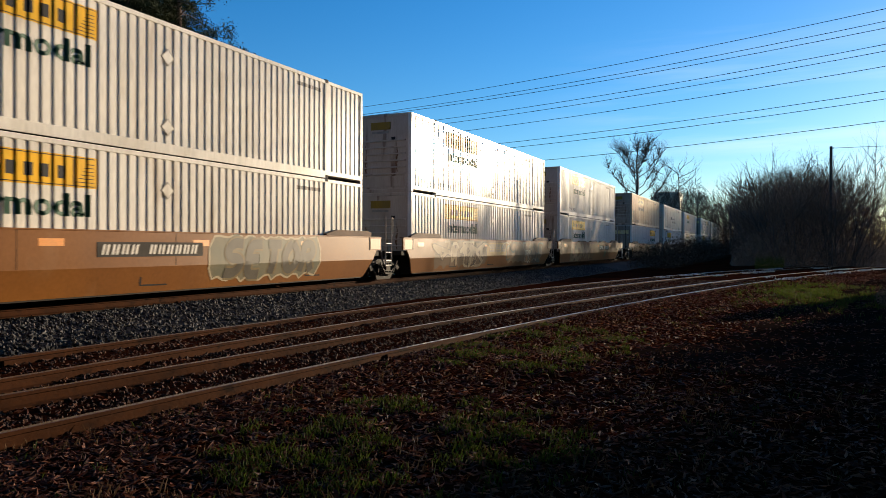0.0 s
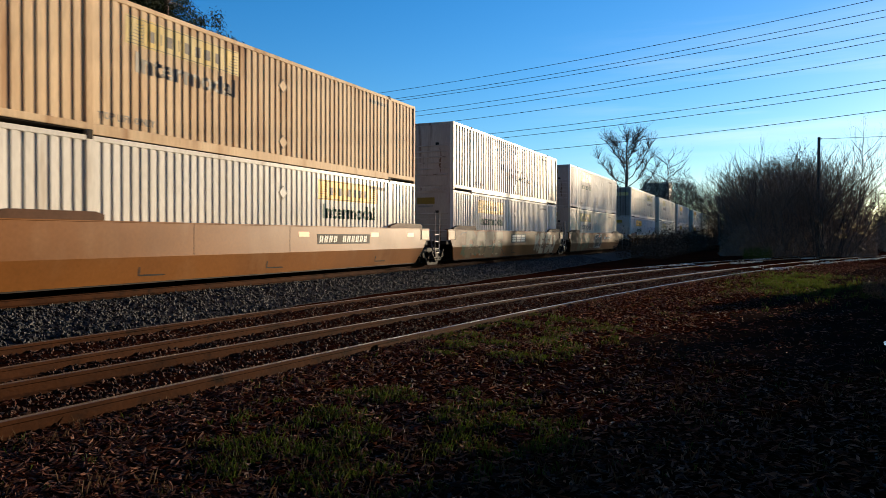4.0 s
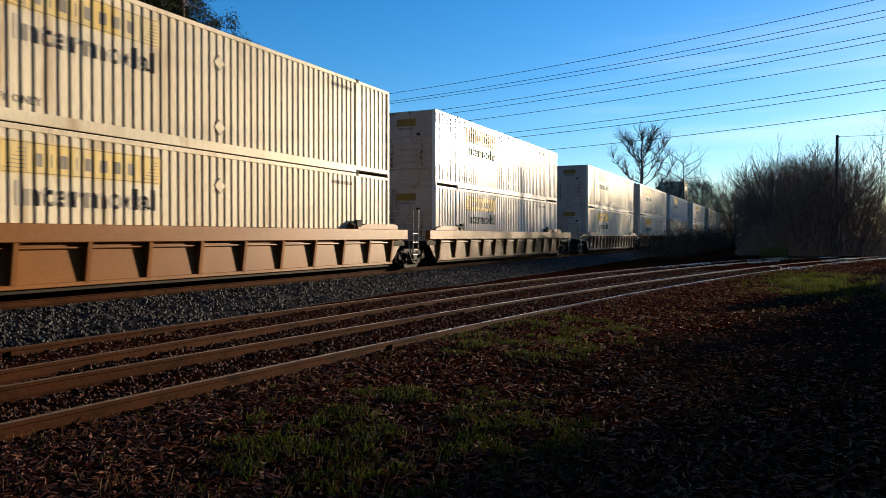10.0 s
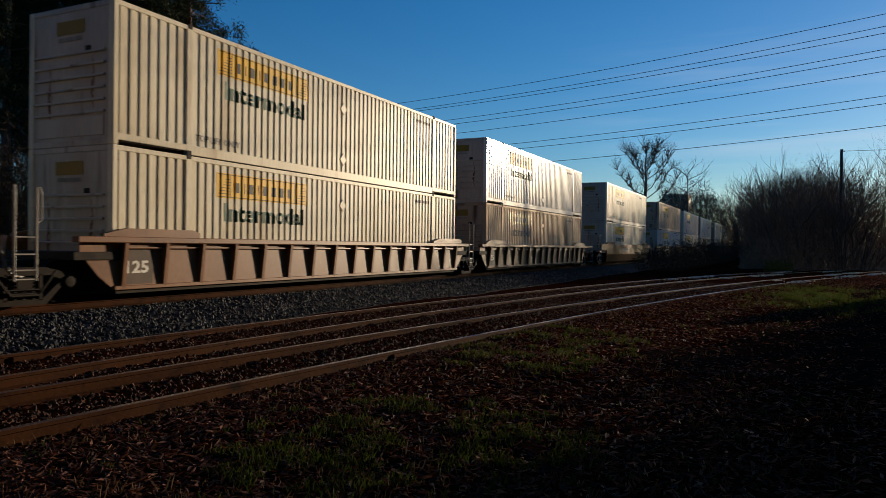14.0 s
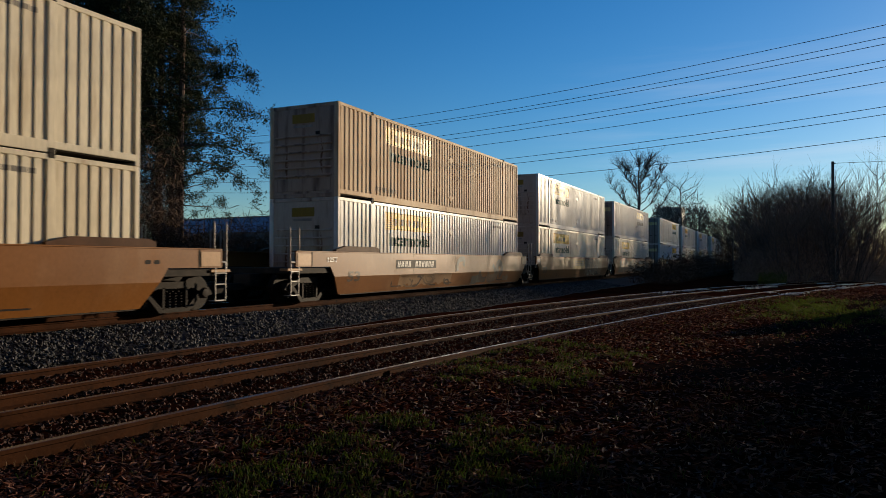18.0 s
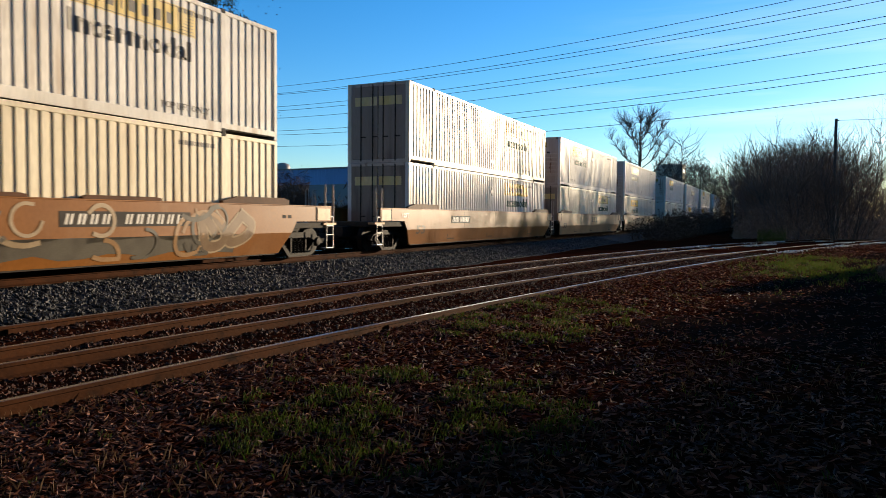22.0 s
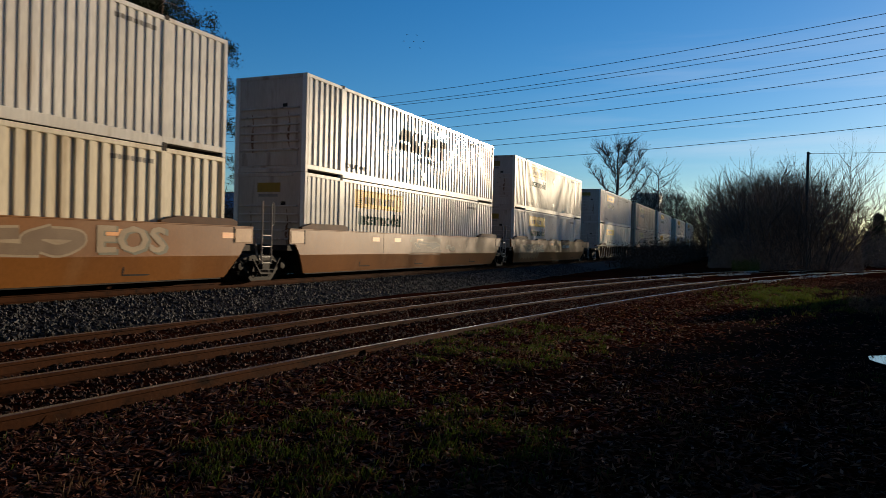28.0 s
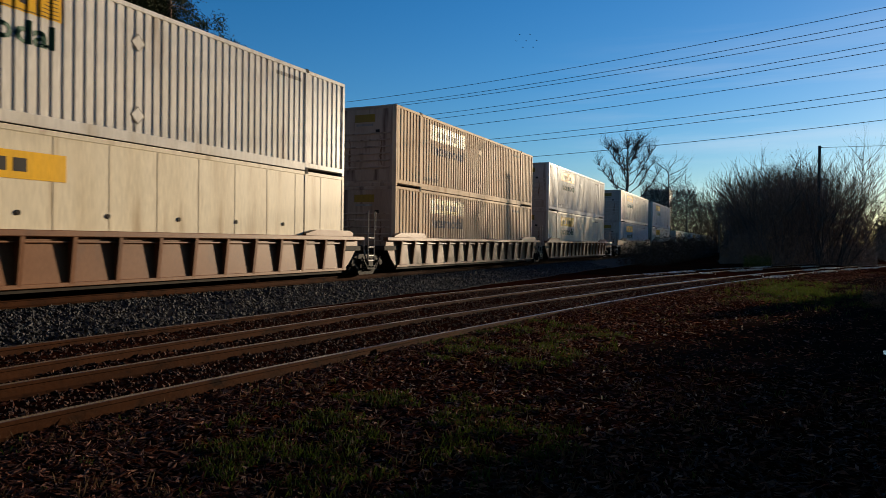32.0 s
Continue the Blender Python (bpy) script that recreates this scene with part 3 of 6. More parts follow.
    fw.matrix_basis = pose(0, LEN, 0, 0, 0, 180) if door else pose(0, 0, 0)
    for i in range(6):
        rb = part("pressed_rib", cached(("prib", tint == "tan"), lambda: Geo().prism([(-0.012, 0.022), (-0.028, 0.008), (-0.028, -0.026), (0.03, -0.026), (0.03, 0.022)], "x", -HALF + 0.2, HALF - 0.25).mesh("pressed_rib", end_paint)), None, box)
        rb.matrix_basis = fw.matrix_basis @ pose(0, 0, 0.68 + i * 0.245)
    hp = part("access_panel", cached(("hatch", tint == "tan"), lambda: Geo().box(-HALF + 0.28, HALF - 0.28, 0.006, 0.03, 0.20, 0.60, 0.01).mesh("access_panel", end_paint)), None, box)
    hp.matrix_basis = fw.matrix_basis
    if brand != "flat":
        for sx, k in ((-0.62, 0), (0.68, 1)):
            st = part("rust_stain", cached(("stain", k, tint == "tan"), lambda k=k: rust_stain(k)), None, box, "rust stain running down the end wall")
            st.matrix_basis = fw.matrix_basis @ pose(sx, 0, 0)
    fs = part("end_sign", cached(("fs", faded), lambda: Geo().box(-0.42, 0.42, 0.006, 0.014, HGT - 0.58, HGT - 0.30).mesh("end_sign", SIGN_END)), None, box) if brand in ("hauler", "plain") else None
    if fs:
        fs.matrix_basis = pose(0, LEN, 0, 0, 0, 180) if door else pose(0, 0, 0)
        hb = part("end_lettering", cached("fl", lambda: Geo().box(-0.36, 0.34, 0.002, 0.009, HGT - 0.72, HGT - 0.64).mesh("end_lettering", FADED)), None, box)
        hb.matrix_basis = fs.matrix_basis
    v = part("vent", cached("vent", lambda: Geo().box(0.45, 0.62, 0.0, 0.02, HGT - 1.0, HGT - 0.86, 0.01).mesh("vent", DARK_STEEL)), None, box)
    v.matrix_basis = fw.matrix_basis
    for sx in (-1, 1):
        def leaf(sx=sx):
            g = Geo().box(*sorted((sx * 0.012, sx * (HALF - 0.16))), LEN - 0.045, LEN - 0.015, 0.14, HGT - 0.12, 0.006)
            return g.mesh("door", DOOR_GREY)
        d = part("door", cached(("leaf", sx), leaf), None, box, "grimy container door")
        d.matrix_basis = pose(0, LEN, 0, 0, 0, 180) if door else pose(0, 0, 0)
        for k in (0.22, 0.72):
            r = part("lock_rod", cached(("rod", sx, k), lambda sx=sx, k=k: Geo().tube([(sx * k, LEN - 0.004, 0.06), (sx * k, LEN - 0.004, HGT - 0.05)], [0.022, 0.022], 8).box(sx * k - 0.2, sx * k + 0.02, LEN - 0.006, LEN + 0.02, 0.92, 0.96).mesh("lock_rod", DARK_STEEL)), None, d)
        if brand == "hauler":
            s = part("door_sign", cached(("dsign", sx), lambda sx=sx: Geo().box(*sorted((sx * 0.05, sx * 0.98)), LEN - 0.016, LEN - 0.009, HGT - 0.82, HGT - 0.50).mesh("door_sign", SIGN_PALE)), None, d)
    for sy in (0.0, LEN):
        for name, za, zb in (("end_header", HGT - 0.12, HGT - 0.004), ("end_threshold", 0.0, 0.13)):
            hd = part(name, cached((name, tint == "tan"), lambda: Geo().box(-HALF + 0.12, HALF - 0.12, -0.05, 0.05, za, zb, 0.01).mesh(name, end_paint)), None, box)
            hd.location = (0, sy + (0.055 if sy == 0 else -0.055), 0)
    # signs and lettering on the near wall
    y0 = LEN - 6.36 if door else 2.86
    if brand == "hauler":
        part("sign_panel", cached(("sp", faded, door), lambda: patch(y0, y0 + 3.5, 2.02, 2.62).mesh("sign_panel", SIGN_PALE if faded else SIGN)), None, box, "yellow painted panel")
        each_part("panel_bar", ("pm", faded, door), lambda: bar_row(y0 + 0.66, y0 + 2.80, 2.17, 2.41, (0.45, 0.1, 0.6, 0.1, 0.6, 0.6, 0.6, 0.55), 0.55), FADED if faded == 1 else BLACK, box)
        def frame_lines():
            g = Geo()
            for a, b, c, d in ((0.05, 3.45, 2.045, 2.062), (0.05, 3.45, 2.578, 2.595), (0.46, 0.48, 2.06, 2.58), (2.98, 3.0, 2.06, 2.58)):
                p = patch(y0 + a, y0 + b, c, d, 0.006)
                g.add(p.v, p.f)
            for i in range(6):
                for y in (0.08, 3.03):
                    p = patch(y0 + y + 0.05 * i, y0 + y + 0.38, 2.12 + 0.07 * i, 2.135 + 0.07 * i, 0.006)
                    g.add(p.v, p.f)
            return g.mesh("panel_border", FADED if faded == 1 else BLACK)
        part("panel_border", cached(("pl", faded, door), frame_lines), None, box)
        part("lettering", cached(("im", faded, door), lambda: wall_text("Intermodal", y0 + 0.26, 1.46, 3.08, 0.44, FADED if faded == 1 else GREEN)), None, box, "green painted lettering")
    elif brand == "slanted":
        sy0 = 5.9
        def slant_mark():
            out = []
            for a, w, lo, hi in ((0, 0.78, 0, 3), (0.02, 0.78, 4, 9), (0.95, 0.26, 0, 9), (1.30, 0.26, 0, 9), (1.65, 0.26, 0, 9), (2.12, 0.30, 0, 9), (2.60, 0.30, 0, 9), (2.92, 0.42, 5, 9), (3.46, 0.80, 6, 9), (3.70, 0.30, 0, 6)):
                g = Geo()
                for k in range(lo, hi):
                    p = patch(sy0 + a + 0.025 * k, sy0 + a + w + 0.025 * k, 1.42 + k * 0.09, 1.42 + k * 0.09 + 0.091, 0.006, style)
                    g.add(p.v, p.f)
                out.append(g)
            return out
        each_part("painted_mark", ("sw", door), slant_mark, BLACK, box, "slanted dark painted block")
        part("lettering", cached(("swt", door), lambda: wall_text("INTERMODAL", sy0 + 1.5, 1.12, 2.5, 0.2, FADED, style=style)), None, box)
    elif brand == "wordmark":
        each_part("painted_bar", "wm", lambda: bar_row(7.1, 9.3, 1.38, 1.52, (1, 1, 1, 1, 1), 0.5, style), FADED, box)
        part("painted_mark", cached("blot", lambda: patch(6.05, 6.65, 1.34, 1.66, 0.006, style).mesh("painted_mark", BLACK)), None, box, "worn dark painted mark")
        part("lettering", cached("wmt", lambda: wall_text("INTERMODAL", 6.85, 0.94, 3.95, 0.32, BLACK, style=style, gap=1.35)), None, box, "worn black lettering")
        each_part("reflector_tape", "refl", lambda: [Geo().box(HALF, HALF + 0.004, 2.4 + i * 1.0, 2.62 + i * 1.0, 0.10, 0.16) for i in range(12)], ORANGE, box)
    elif brand == "flat":
        part("sign_panel", cached("fp", lambda: Geo().box(WALL_X + 0.004, WALL_X + 0.01, 2.9, 6.45, 1.95, 2.45).mesh("sign_panel", SIGN)), None, box, "yellow painted panel")
        each_part("panel_bar", "fb", lambda: [Geo().box(WALL_X + 0.01, WALL_X + 0.014, 3.5 + i * 0.38, 3.76 + i * 0.38, 2.08, 2.32) for i in range(6)], BLACK, box)
        each_part("cap", "fc", lambda: [Geo().tube([(WALL_X, 3.6 + i * 1.9, 1.35), (WALL_X + 0.02, 3.6 + i * 1.9, 1.35)], [0.05, 0.05], 8) for i in range(6)], DARK_STEEL, box)
    if brand != "flat":
        part("lift_lettering", cached(("tlo", door, style), lambda: wall_text("TOP LIFT ONLY", 2.2 if not door else LEN - 3.9, 0.36, 1.45, 0.15, FADED, style=style)), None, box)
        each_part("serial_bar", ("serial", style), lambda: bar_row(LEN - 3.4, LEN - 2.3, 2.50, 2.60, (1, 1, 1, 1, 1, 1, 1), 0.35, style), FADED, box)
        for z in ((0.60, 2.12) if two_marks else (2.12,)):
            p = part("placard", cached("dia", lambda: diamond(0, 0, 0.19, 0.0).mesh("placard", FADED)), None, box, "diamond placard holder")
            p.location = (0, 8.12, z)
            part("placard_face", cached(("diaf", tint), lambda: diamond(0, 0, 0.165, 0.004).mesh("placard_face", paint)), None, p)
    return box


# ---- well cars ----
def sill_x(z):
    """The outer face of the smooth sill."""
    return 1.46 if z > 1.19 else 1.46 - (1.19 - z) * 0.28


def truck(parent, y):
    """A four-wheel truck under a car's end."""
    t = part("truck", cached("truck_frame", lambda: Geo().box(-0.95, 0.95, -0.2, 0.2, 0.95, 1.2, 0.03).mesh("truck", DARK_STEEL)), None, parent, "dark greasy steel truck")
    t.location = (0, y, 0)
    for sx in (-1, 1):
        def frame_side(sx=sx):
            a, b = sorted((sx * 1.0, sx * 1.12))
            g = Geo()
            g.prism([(-1.15, 0.86), (-1.02, 1.03), (-0.4, 1.18), (0.4, 1.18), (1.02, 1.03), (1.15, 0.86), (0.98, 0.82), (0.82, 0.92), (0.5, 1.03), (-0.5, 1.03), (-0.82, 0.92), (-0.98, 0.82)], "x", a, b)
            g.prism([(-0.82, 0.90), (-0.70, 0.90), (-0.36, 0.60), (0.36, 0.60), (0.70, 0.90), (0.82, 0.90), (0.44, 0.50), (-0.44, 0.50)], "x", a, b)
            for k in (-0.36, 0.30):
                g.box(a, b, k, k + 0.06, 0.58, 1.05)
            return g.mesh("side_frame", TRUCK_STEEL)
        sf = part("side_frame", cached(("sf", sx), frame_side), None, t, "dusty cast side frame darkened for shade")
        for k in (-0.17, 0.0, 0.17):
            sp = part("spring", cached(("spr", sx), lambda sx=sx: Geo().tube([(sx * 1.06 + 0.055 * math.cos(i * 1.05), 0.055 * math.sin(i * 1.05), 0.60 + i * 0.0105) for i in range(36)], [0.016] * 36, 4).mesh("spring", TRUCK_STEEL)), None, t)
            sp.location = (0, k, 0)
        for wy in (-0.89, 0.89):
            def wheel(sx=sx):
                g = Geo()
                g.tube([(sx * 0.70, 0, 0), (sx * 0.735, 0, 0), (sx * 0.74, 0, 0), (sx * 0.84, 0, 0), (sx * 0.842, 0, 0), (sx * 0.79, 0, 0), (sx * 0.80, 0, 0)], [0.45, 0.45, 0.42, 0.41, 0.35, 0.32, 0.14], 24)
                g.tube([(sx * 0.79, 0, 0), (sx * 0.90, 0, 0)], [0.13, 0.11], 12)
                return g.mesh("wheel", TRUCK_STEEL)
            w = part("wheel", cached(("wh", sx), wheel), None, t)
            w.location = (0, wy, RAIL_Z + 0.42)
            c = part("bearing_cap", cached(("bcap", sx), lambda sx=sx: Geo().tube([(sx * 0.92, 0, 0), (sx * 1.13, 0, 0), (sx * 1.17, 0, 0), (sx * 1.175, 0, 0)], [0.13, 0.13, 0.10, 0.03], 12).mesh("bearing_cap", TRUCK_STEEL)), None, t)
            c.location = (0, wy, RAIL_Z + 0.42)
    for wy in (-0.89, 0.89):
        a = part("axle", cached("axle", lambda: Geo().tube([(-0.72, 0, 0), (0.72, 0, 0)], [0.09, 0.09], 10).mesh("axle", DARK_STEEL)), None, t)
        a.location = (0, wy, RAIL_Z + 0.42)


def ladder(parent, y):
    """The ladder and basket step between two units that share a truck."""
    l = part("ladder", cached("lad", lambda: Geo().tube([(1.40, 0, 0.95), (1.40, 0, 2.62)], [0.024, 0.024], 8).mesh("ladder", GALV)), None, parent, "pale steel end ladder")
    l.location = (0, y, 0)
    part("stile", cached("stile", lambda: Geo().tube([(1.40, 0.40, 0.95), (1.40, 0.40, 2.60), (1.40, 0.47, 2.60), (1.40, 0.50, 2.50), (1.40, 0.50, 2.02), (1.40, 0.42, 1.98)], [0.024, 0.024, 0.016, 0.014, 0.014, 0.014], 8).mesh("stile", GALV)), None, l)
    for z in (0.98, 1.14, 1.42, 1.72):
        r = part("rung", cached("rung", lambda: Geo().tube([(1.40, 0, 0), (1.40, 0.40, 0)], [0.015, 0.015], 6).mesh("rung", GALV)), None, l)
        r.location = (0, 0, z)

    def basket():
        g = Geo()
        g.tube([(1.42, -0.38, 1.08), (1.42, -0.06, 0.70), (1.42, 0.44, 0.70), (1.42, 0.76, 1.12)], [0.026] * 4, 6)
        g.tube([(1.42, -0.14, 0.80), (1.42, 0.53, 0.80)], [0.016, 0.016], 6)
        g.box(1.16, 1.42, -0.08, 0.46, 0.715, 0.74)
        g.box(1.36, 1.40, 0.05, 0.34, 0.80, 1.02, 0.01)
        return g.mesh("basket_step", TRUCK_STEEL)
    b = part("basket_step", cached("bask", basket), None, parent, "bent steel basket step")
    b.location = (0, y, 0)
    h = part("brake_hose", cached("hose", lambda: Geo().tube([(1.30, -0.12, 1.75), (1.32, -0.16, 1.45), (1.33, -0.10, 1.20), (1.30, 0.05, 1.05), (1.20, 0.3, 1.0)], [0.035, 0.035, 0.035, 0.03, 0.03], 7).mesh("brake_hose", GALV)), None, parent)
    h.location = (0, y, 0)


def end_rails(parent, y):
    """Tall grab posts over a coupled end, with a hanging step frame and a deck edge below."""
    for dy in (0.0, 0.40):
        for x in (1.40, -1.40):
            p = part("grab_post", cached(("gpost", x), lambda x=x: Geo().tube([(x, 0, 1.42), (x, 0, 2.52), (x * 0.985, 0.02, 2.56), (x * 0.95, 0.06, 2.56), (x * 0.94, 0.07, 1.46)], [0.024, 0.024, 0.02, 0.012, 0.012], 7).mesh("grab_post", GALV)), None, parent, "pale steel grab post")
            p.location = (0, y + dy, 0)
    def step():
        g = Geo()
        for z in (0.72, 1.10, 1.36):
            g.tube([(1.42, 0.02, z), (1.42, 0.36, z)], [0.018, 0.018], 6)
        for dy in (0.02, 0.36):
            g.tube([(1.42, dy, 0.72), (1.42, dy, 1.62)], [0.018, 0.018], 6)
        g.tube([(1.42, 0.02, 1.62), (1.42, 0.36, 1.62)], [0.022, 0.022], 6)
        g.box(1.20, 1.42, 0.02, 0.36, 0.70, 0.72)
        return g.mesh("step_frame", GALV)
    st = part("step_frame", cached("stepf", step), None, parent, "pale steel step frame")
    st.location = (0, y, 0)
    ed = part("deck_edge", cached("dedge", lambda: Geo().box(1.16, 1.43, -0.12, 0.52, 1.38, 1.45, 0.01).mesh("deck_edge", SILL_PALE)), None, parent, "pale grated deck edge")
    ed.location = (0, y, 0)


def well_car(kind, head, tail, label, paint):
    """A unit of a double-stack car. kind: smooth, bracket or ribbed; head, tail: its ends, shared (a truck between units) or coupled."""
    car = thing("well_car", label, "railway car", "train of well cars")
    ra, rz = (0.9 if head == "shared" else 2.25), (0.9 if tail == "shared" else 2.25)
    for sign in (1, -1):
        key = (kind, head, tail, sign, paint.name)
        if kind == "smooth":
            def sill(sign=sign):
                g = Geo()
                up = [(-0.4, 1.19), (LEN + 0.4, 1.19), (LEN + 0.62, 1.49), (LEN + rz, 1.49), (LEN + rz, 1.93), (-ra, 1.93), (-ra, 1.49), (-0.62, 1.49)]
                g.prism(up, "x", sign * 1.40, sign * 1.46)
                a, b, t = sill_x(1.19), sill_x(0.65), 0.05
                vs = []
                for off in (0, t):
                    vs += [(sign * (a - off), -0.4, 1.19), (sign * (a - off), LEN + 0.4, 1.19), (sign * (b - off), LEN, 0.65), (sign * (b - off), 0.0, 0.65)]
                g.add(vs, [(0, 1, 2, 3), (7, 6, 5, 4), (0, 4, 5, 1), (1, 5, 6, 2), (2, 6, 7, 3), (3, 7, 4, 0)])
                g.box(*sorted((sign * 1.30, sign * 1.475)), -ra, LEN + rz, 1.905, 1.935, 0.006)
                return g.mesh("side_sill", paint)
            part("side_sill", cached(("sill",) + key, sill), None, car)
            for y, w in ((-ra + 0.06, 0.62), (LEN + rz - 0.68, 0.62)):
                e = part("end_plate", cached(("ep", sign, paint.name), lambda sign=sign: Geo().box(*sorted((sign * 1.455, sign * 1.472)), 0, 0.62, 1.52, 1.86, 0.004).mesh("end_plate", SILL_PALE)), None, car, "pale bolted end plate")
                e.location = (0, y, 0)
                m = part("seam", cached(("seam", sign), lambda sign=sign: Geo().box(*sorted((sign * 1.455, sign * 1.468)), -0.02, 0.02, 1.50, 1.90).mesh("seam", DARK_STEEL)), None, car)
                m.location = (0, y + (0.66 if y < 0 else -0.05), 0)
            for y in (4.6, 8.2):
                w_ = part("weld_seam", cached(("wseam", sign), lambda sign=sign: Geo().box(*sorted((sign * 1.458, sign * 1.4625)), -0.006, 0.006, 1.20, 1.90).mesh("weld_seam", DARK_STEEL)), None, car)
                w_.location = (0, y, 0)
            if sign > 0:
                for y in (3.1, 7.3, 13.0):
                    g_ = part("jacking_mark", cached("lmark", lambda: stroke(stroke(Geo(), [(0.0, 0.98), (0.02, 0.80)], 0.05), [(0.0, 0.80), (0.75, 0.79)], 0.035).mesh("jacking_mark", BLACK)), None, car, "thin black corner mark")
                    g_.location = (0, y, 0)
        else:
            top, deep, step = (1.86, 0.34, 1.45) if kind == "bracket" else (1.76, 0.12, 1.05)
            def web(sign=sign, top=top, deep=deep):
                g = Geo()
                g.prism([(-0.35, 1.0), (0.0, 0.72), (LEN, 0.72), (LEN + 0.35, 1.0), (LEN + 0.75, 1.45), (LEN + 0.75, top - deep), (-0.75, top - deep), (-0.75, 1.45)], "x", sign * 1.31, sign * 1.34)
                g.box(*sorted((sign * 1.31, sign * 1.40)), 0, LEN, 0.70, 0.78, 0.008)
                return g.mesh("web_plate", paint)
            part("web_plate", cached(("web",) + key, web), None, car)
            part("top_chord", cached(("chord",) + key, lambda sign=sign, top=top, deep=deep: Geo().box(*sorted((sign * 1.31, sign * 1.515)), -ra, LEN + rz, top - deep, top, 0.012).mesh("top_chord", paint)), None, car)
            def rib(sign=sign, top=top, deep=deep):
                return Geo().prism([(sign * 1.335, 0.74), (sign * 1.40, 0.74), (sign * 1.505, top - deep - 0.004), (sign * 1.335, top - deep - 0.004)], "y", -0.045, 0.045).mesh("rib", paint)
            part("air_pipe", cached(("pipe", kind, sign), lambda sign=sign, top=top, deep=deep: Geo().tube([(sign * 1.40, 0.1, top - deep - 0.10), (sign * 1.40, LEN - 0.1, top - deep - 0.10)], [0.022, 0.022], 6).mesh("air_pipe", paint)), None, car)
            n = int((LEN + 0.2) / step)
            for i in range(n + 1):
                r = part("rib", cached(("rib", kind, sign, paint.name), rib), None, car)
                r.location = (0, (LEN - n * step) / 2 + i * step, 0)
        for y in (-0.3, LEN - 2.2):
            c = part("guide_plate", cached(("gp", kind, sign, paint.name), lambda sign=sign: Geo().prism([(0, 0), (2.5, 0), (2.5, 0.11), (2.3, 0.17), (0.55, 0.17), (0, 0.05)], "x", sign * 1.325, sign * 1.45).mesh("guide_plate", GUIDE if kind == "smooth" else paint)), None, car)
            c.location = (0, y, 1.937 if kind == "smooth" else (1.862 if kind == "bracket" else 1.762))
        if kind == "bracket":
            for y in (1.9, LEN - 2.5):
                l = part("latch", cached(("latch", sign), lambda sign=sign: Geo().tube([(sign * 1.34, 0, 0.0), (sign * 1.45, 0, 0.12)], [0.13, 0.1], 10).box(*sorted((sign * 1.33, sign * 1.46)), 0.2, 0.5, 0, 0.24, 0.03).mesh("latch", DARK_STEEL)), None, car)
                l.location = (0, y, 1.90)
    part("well_floor", cached("wf", lambda: Geo().box(-1.3, 1.3, 0.1, LEN - 0.1, 0.62, 0.70).mesh("well_floor", DARK_STEEL)), None, car)
    for side, r in (("head", ra), ("tail", rz)):
        def deck(side=side, r=r):
            g = Geo()
            a, b = (-r, 0.15) if side == "head" else (LEN - 0.15, LEN + r)
            g.box(-1.38, 1.38, a, b, 1.30, 1.46, 0.01)
            e = -0.05 if side == "head" else LEN + 0.0
            g.box(-1.3, 1.3, e, e + 0.05, 0.70, 1.30)
            g.box(-0.3, 0.3, a - (0.5 if side == "head" else -0.0), b + (0.5 if side == "tail" else 0.0), 0.95, 1.30, 0.02)
            return g.mesh("end_platform", DARK_STEEL)
        part("end_platform", cached(("deck", side, r), deck), None, car)
    if head == "shared":
        truck(car, -1.69)
        ladder(car, -2.05)
    else:
        truck(car, -1.15)
        end_rails(car, -2.45)
        def coupler():
            g = Geo().box(-0.09, 0.09, -3.75, -2.2, 0.85, 1.05, 0.02)
            g.prism([(-0.2, -3.95), (0.2, -3.95), (0.24, -3.65), (0.12, -3.5), (-0.12, -3.5), (-0.24, -3.65)], "z", 0.80, 1.10)
            return g.mesh("coupler", DARK_STEEL)
        part("coupler", cached("coup", coupler), None, car)
    if tail != "shared":
        truck(car, LEN + 1.15)
        end_rails(car, LEN + 2.05)
        part("coupler", cached("coup2", lambda: Geo().box(-0.09, 0.09, LEN + 2.2, LEN + 3.5, 0.85, 1.05, 0.02).mesh("coupler", DARK_STEEL)), None, car)
    return car


def stroke(g, pts, width):
    """A painted stroke on the near sill: pts are along and up the car."""
    fine = []
    for (a, b), (c, d) in zip(pts, pts[1:]):
        n = max(1, int(math.hypot(c - a, d - b) / 0.06))
        fine += [(a + (c - a) * i / n, b + (d - b) * i / n) for i in range(n)]
    fine.append(pts[-1])
    verts = []
    for i, (y, z) in enumerate(fine):
        p, q = fine[max(i - 1, 0)], fine[min(i + 1, len(fine) - 1)]
        d = Vector((q[0] - p[0], q[1] - p[1]))
        d = d.normalized() if d.length else Vector((1, 0))
        w = width * (0.5 if i in (0, len(fine) - 1) else 1.0) / 2
        for s in (1, -1):
            yy, zz = y - d.y * w * s, min(1.895, max(0.67, z + d.x * w * s))
            verts.append((sill_x(zz) + 0.004 + 0.00003 * i, yy, zz))
    return g.add(verts, [(2 * i, 2 * i + 1, 2 * i + 3, 2 * i + 2) for i in range(len(fine) - 1)])


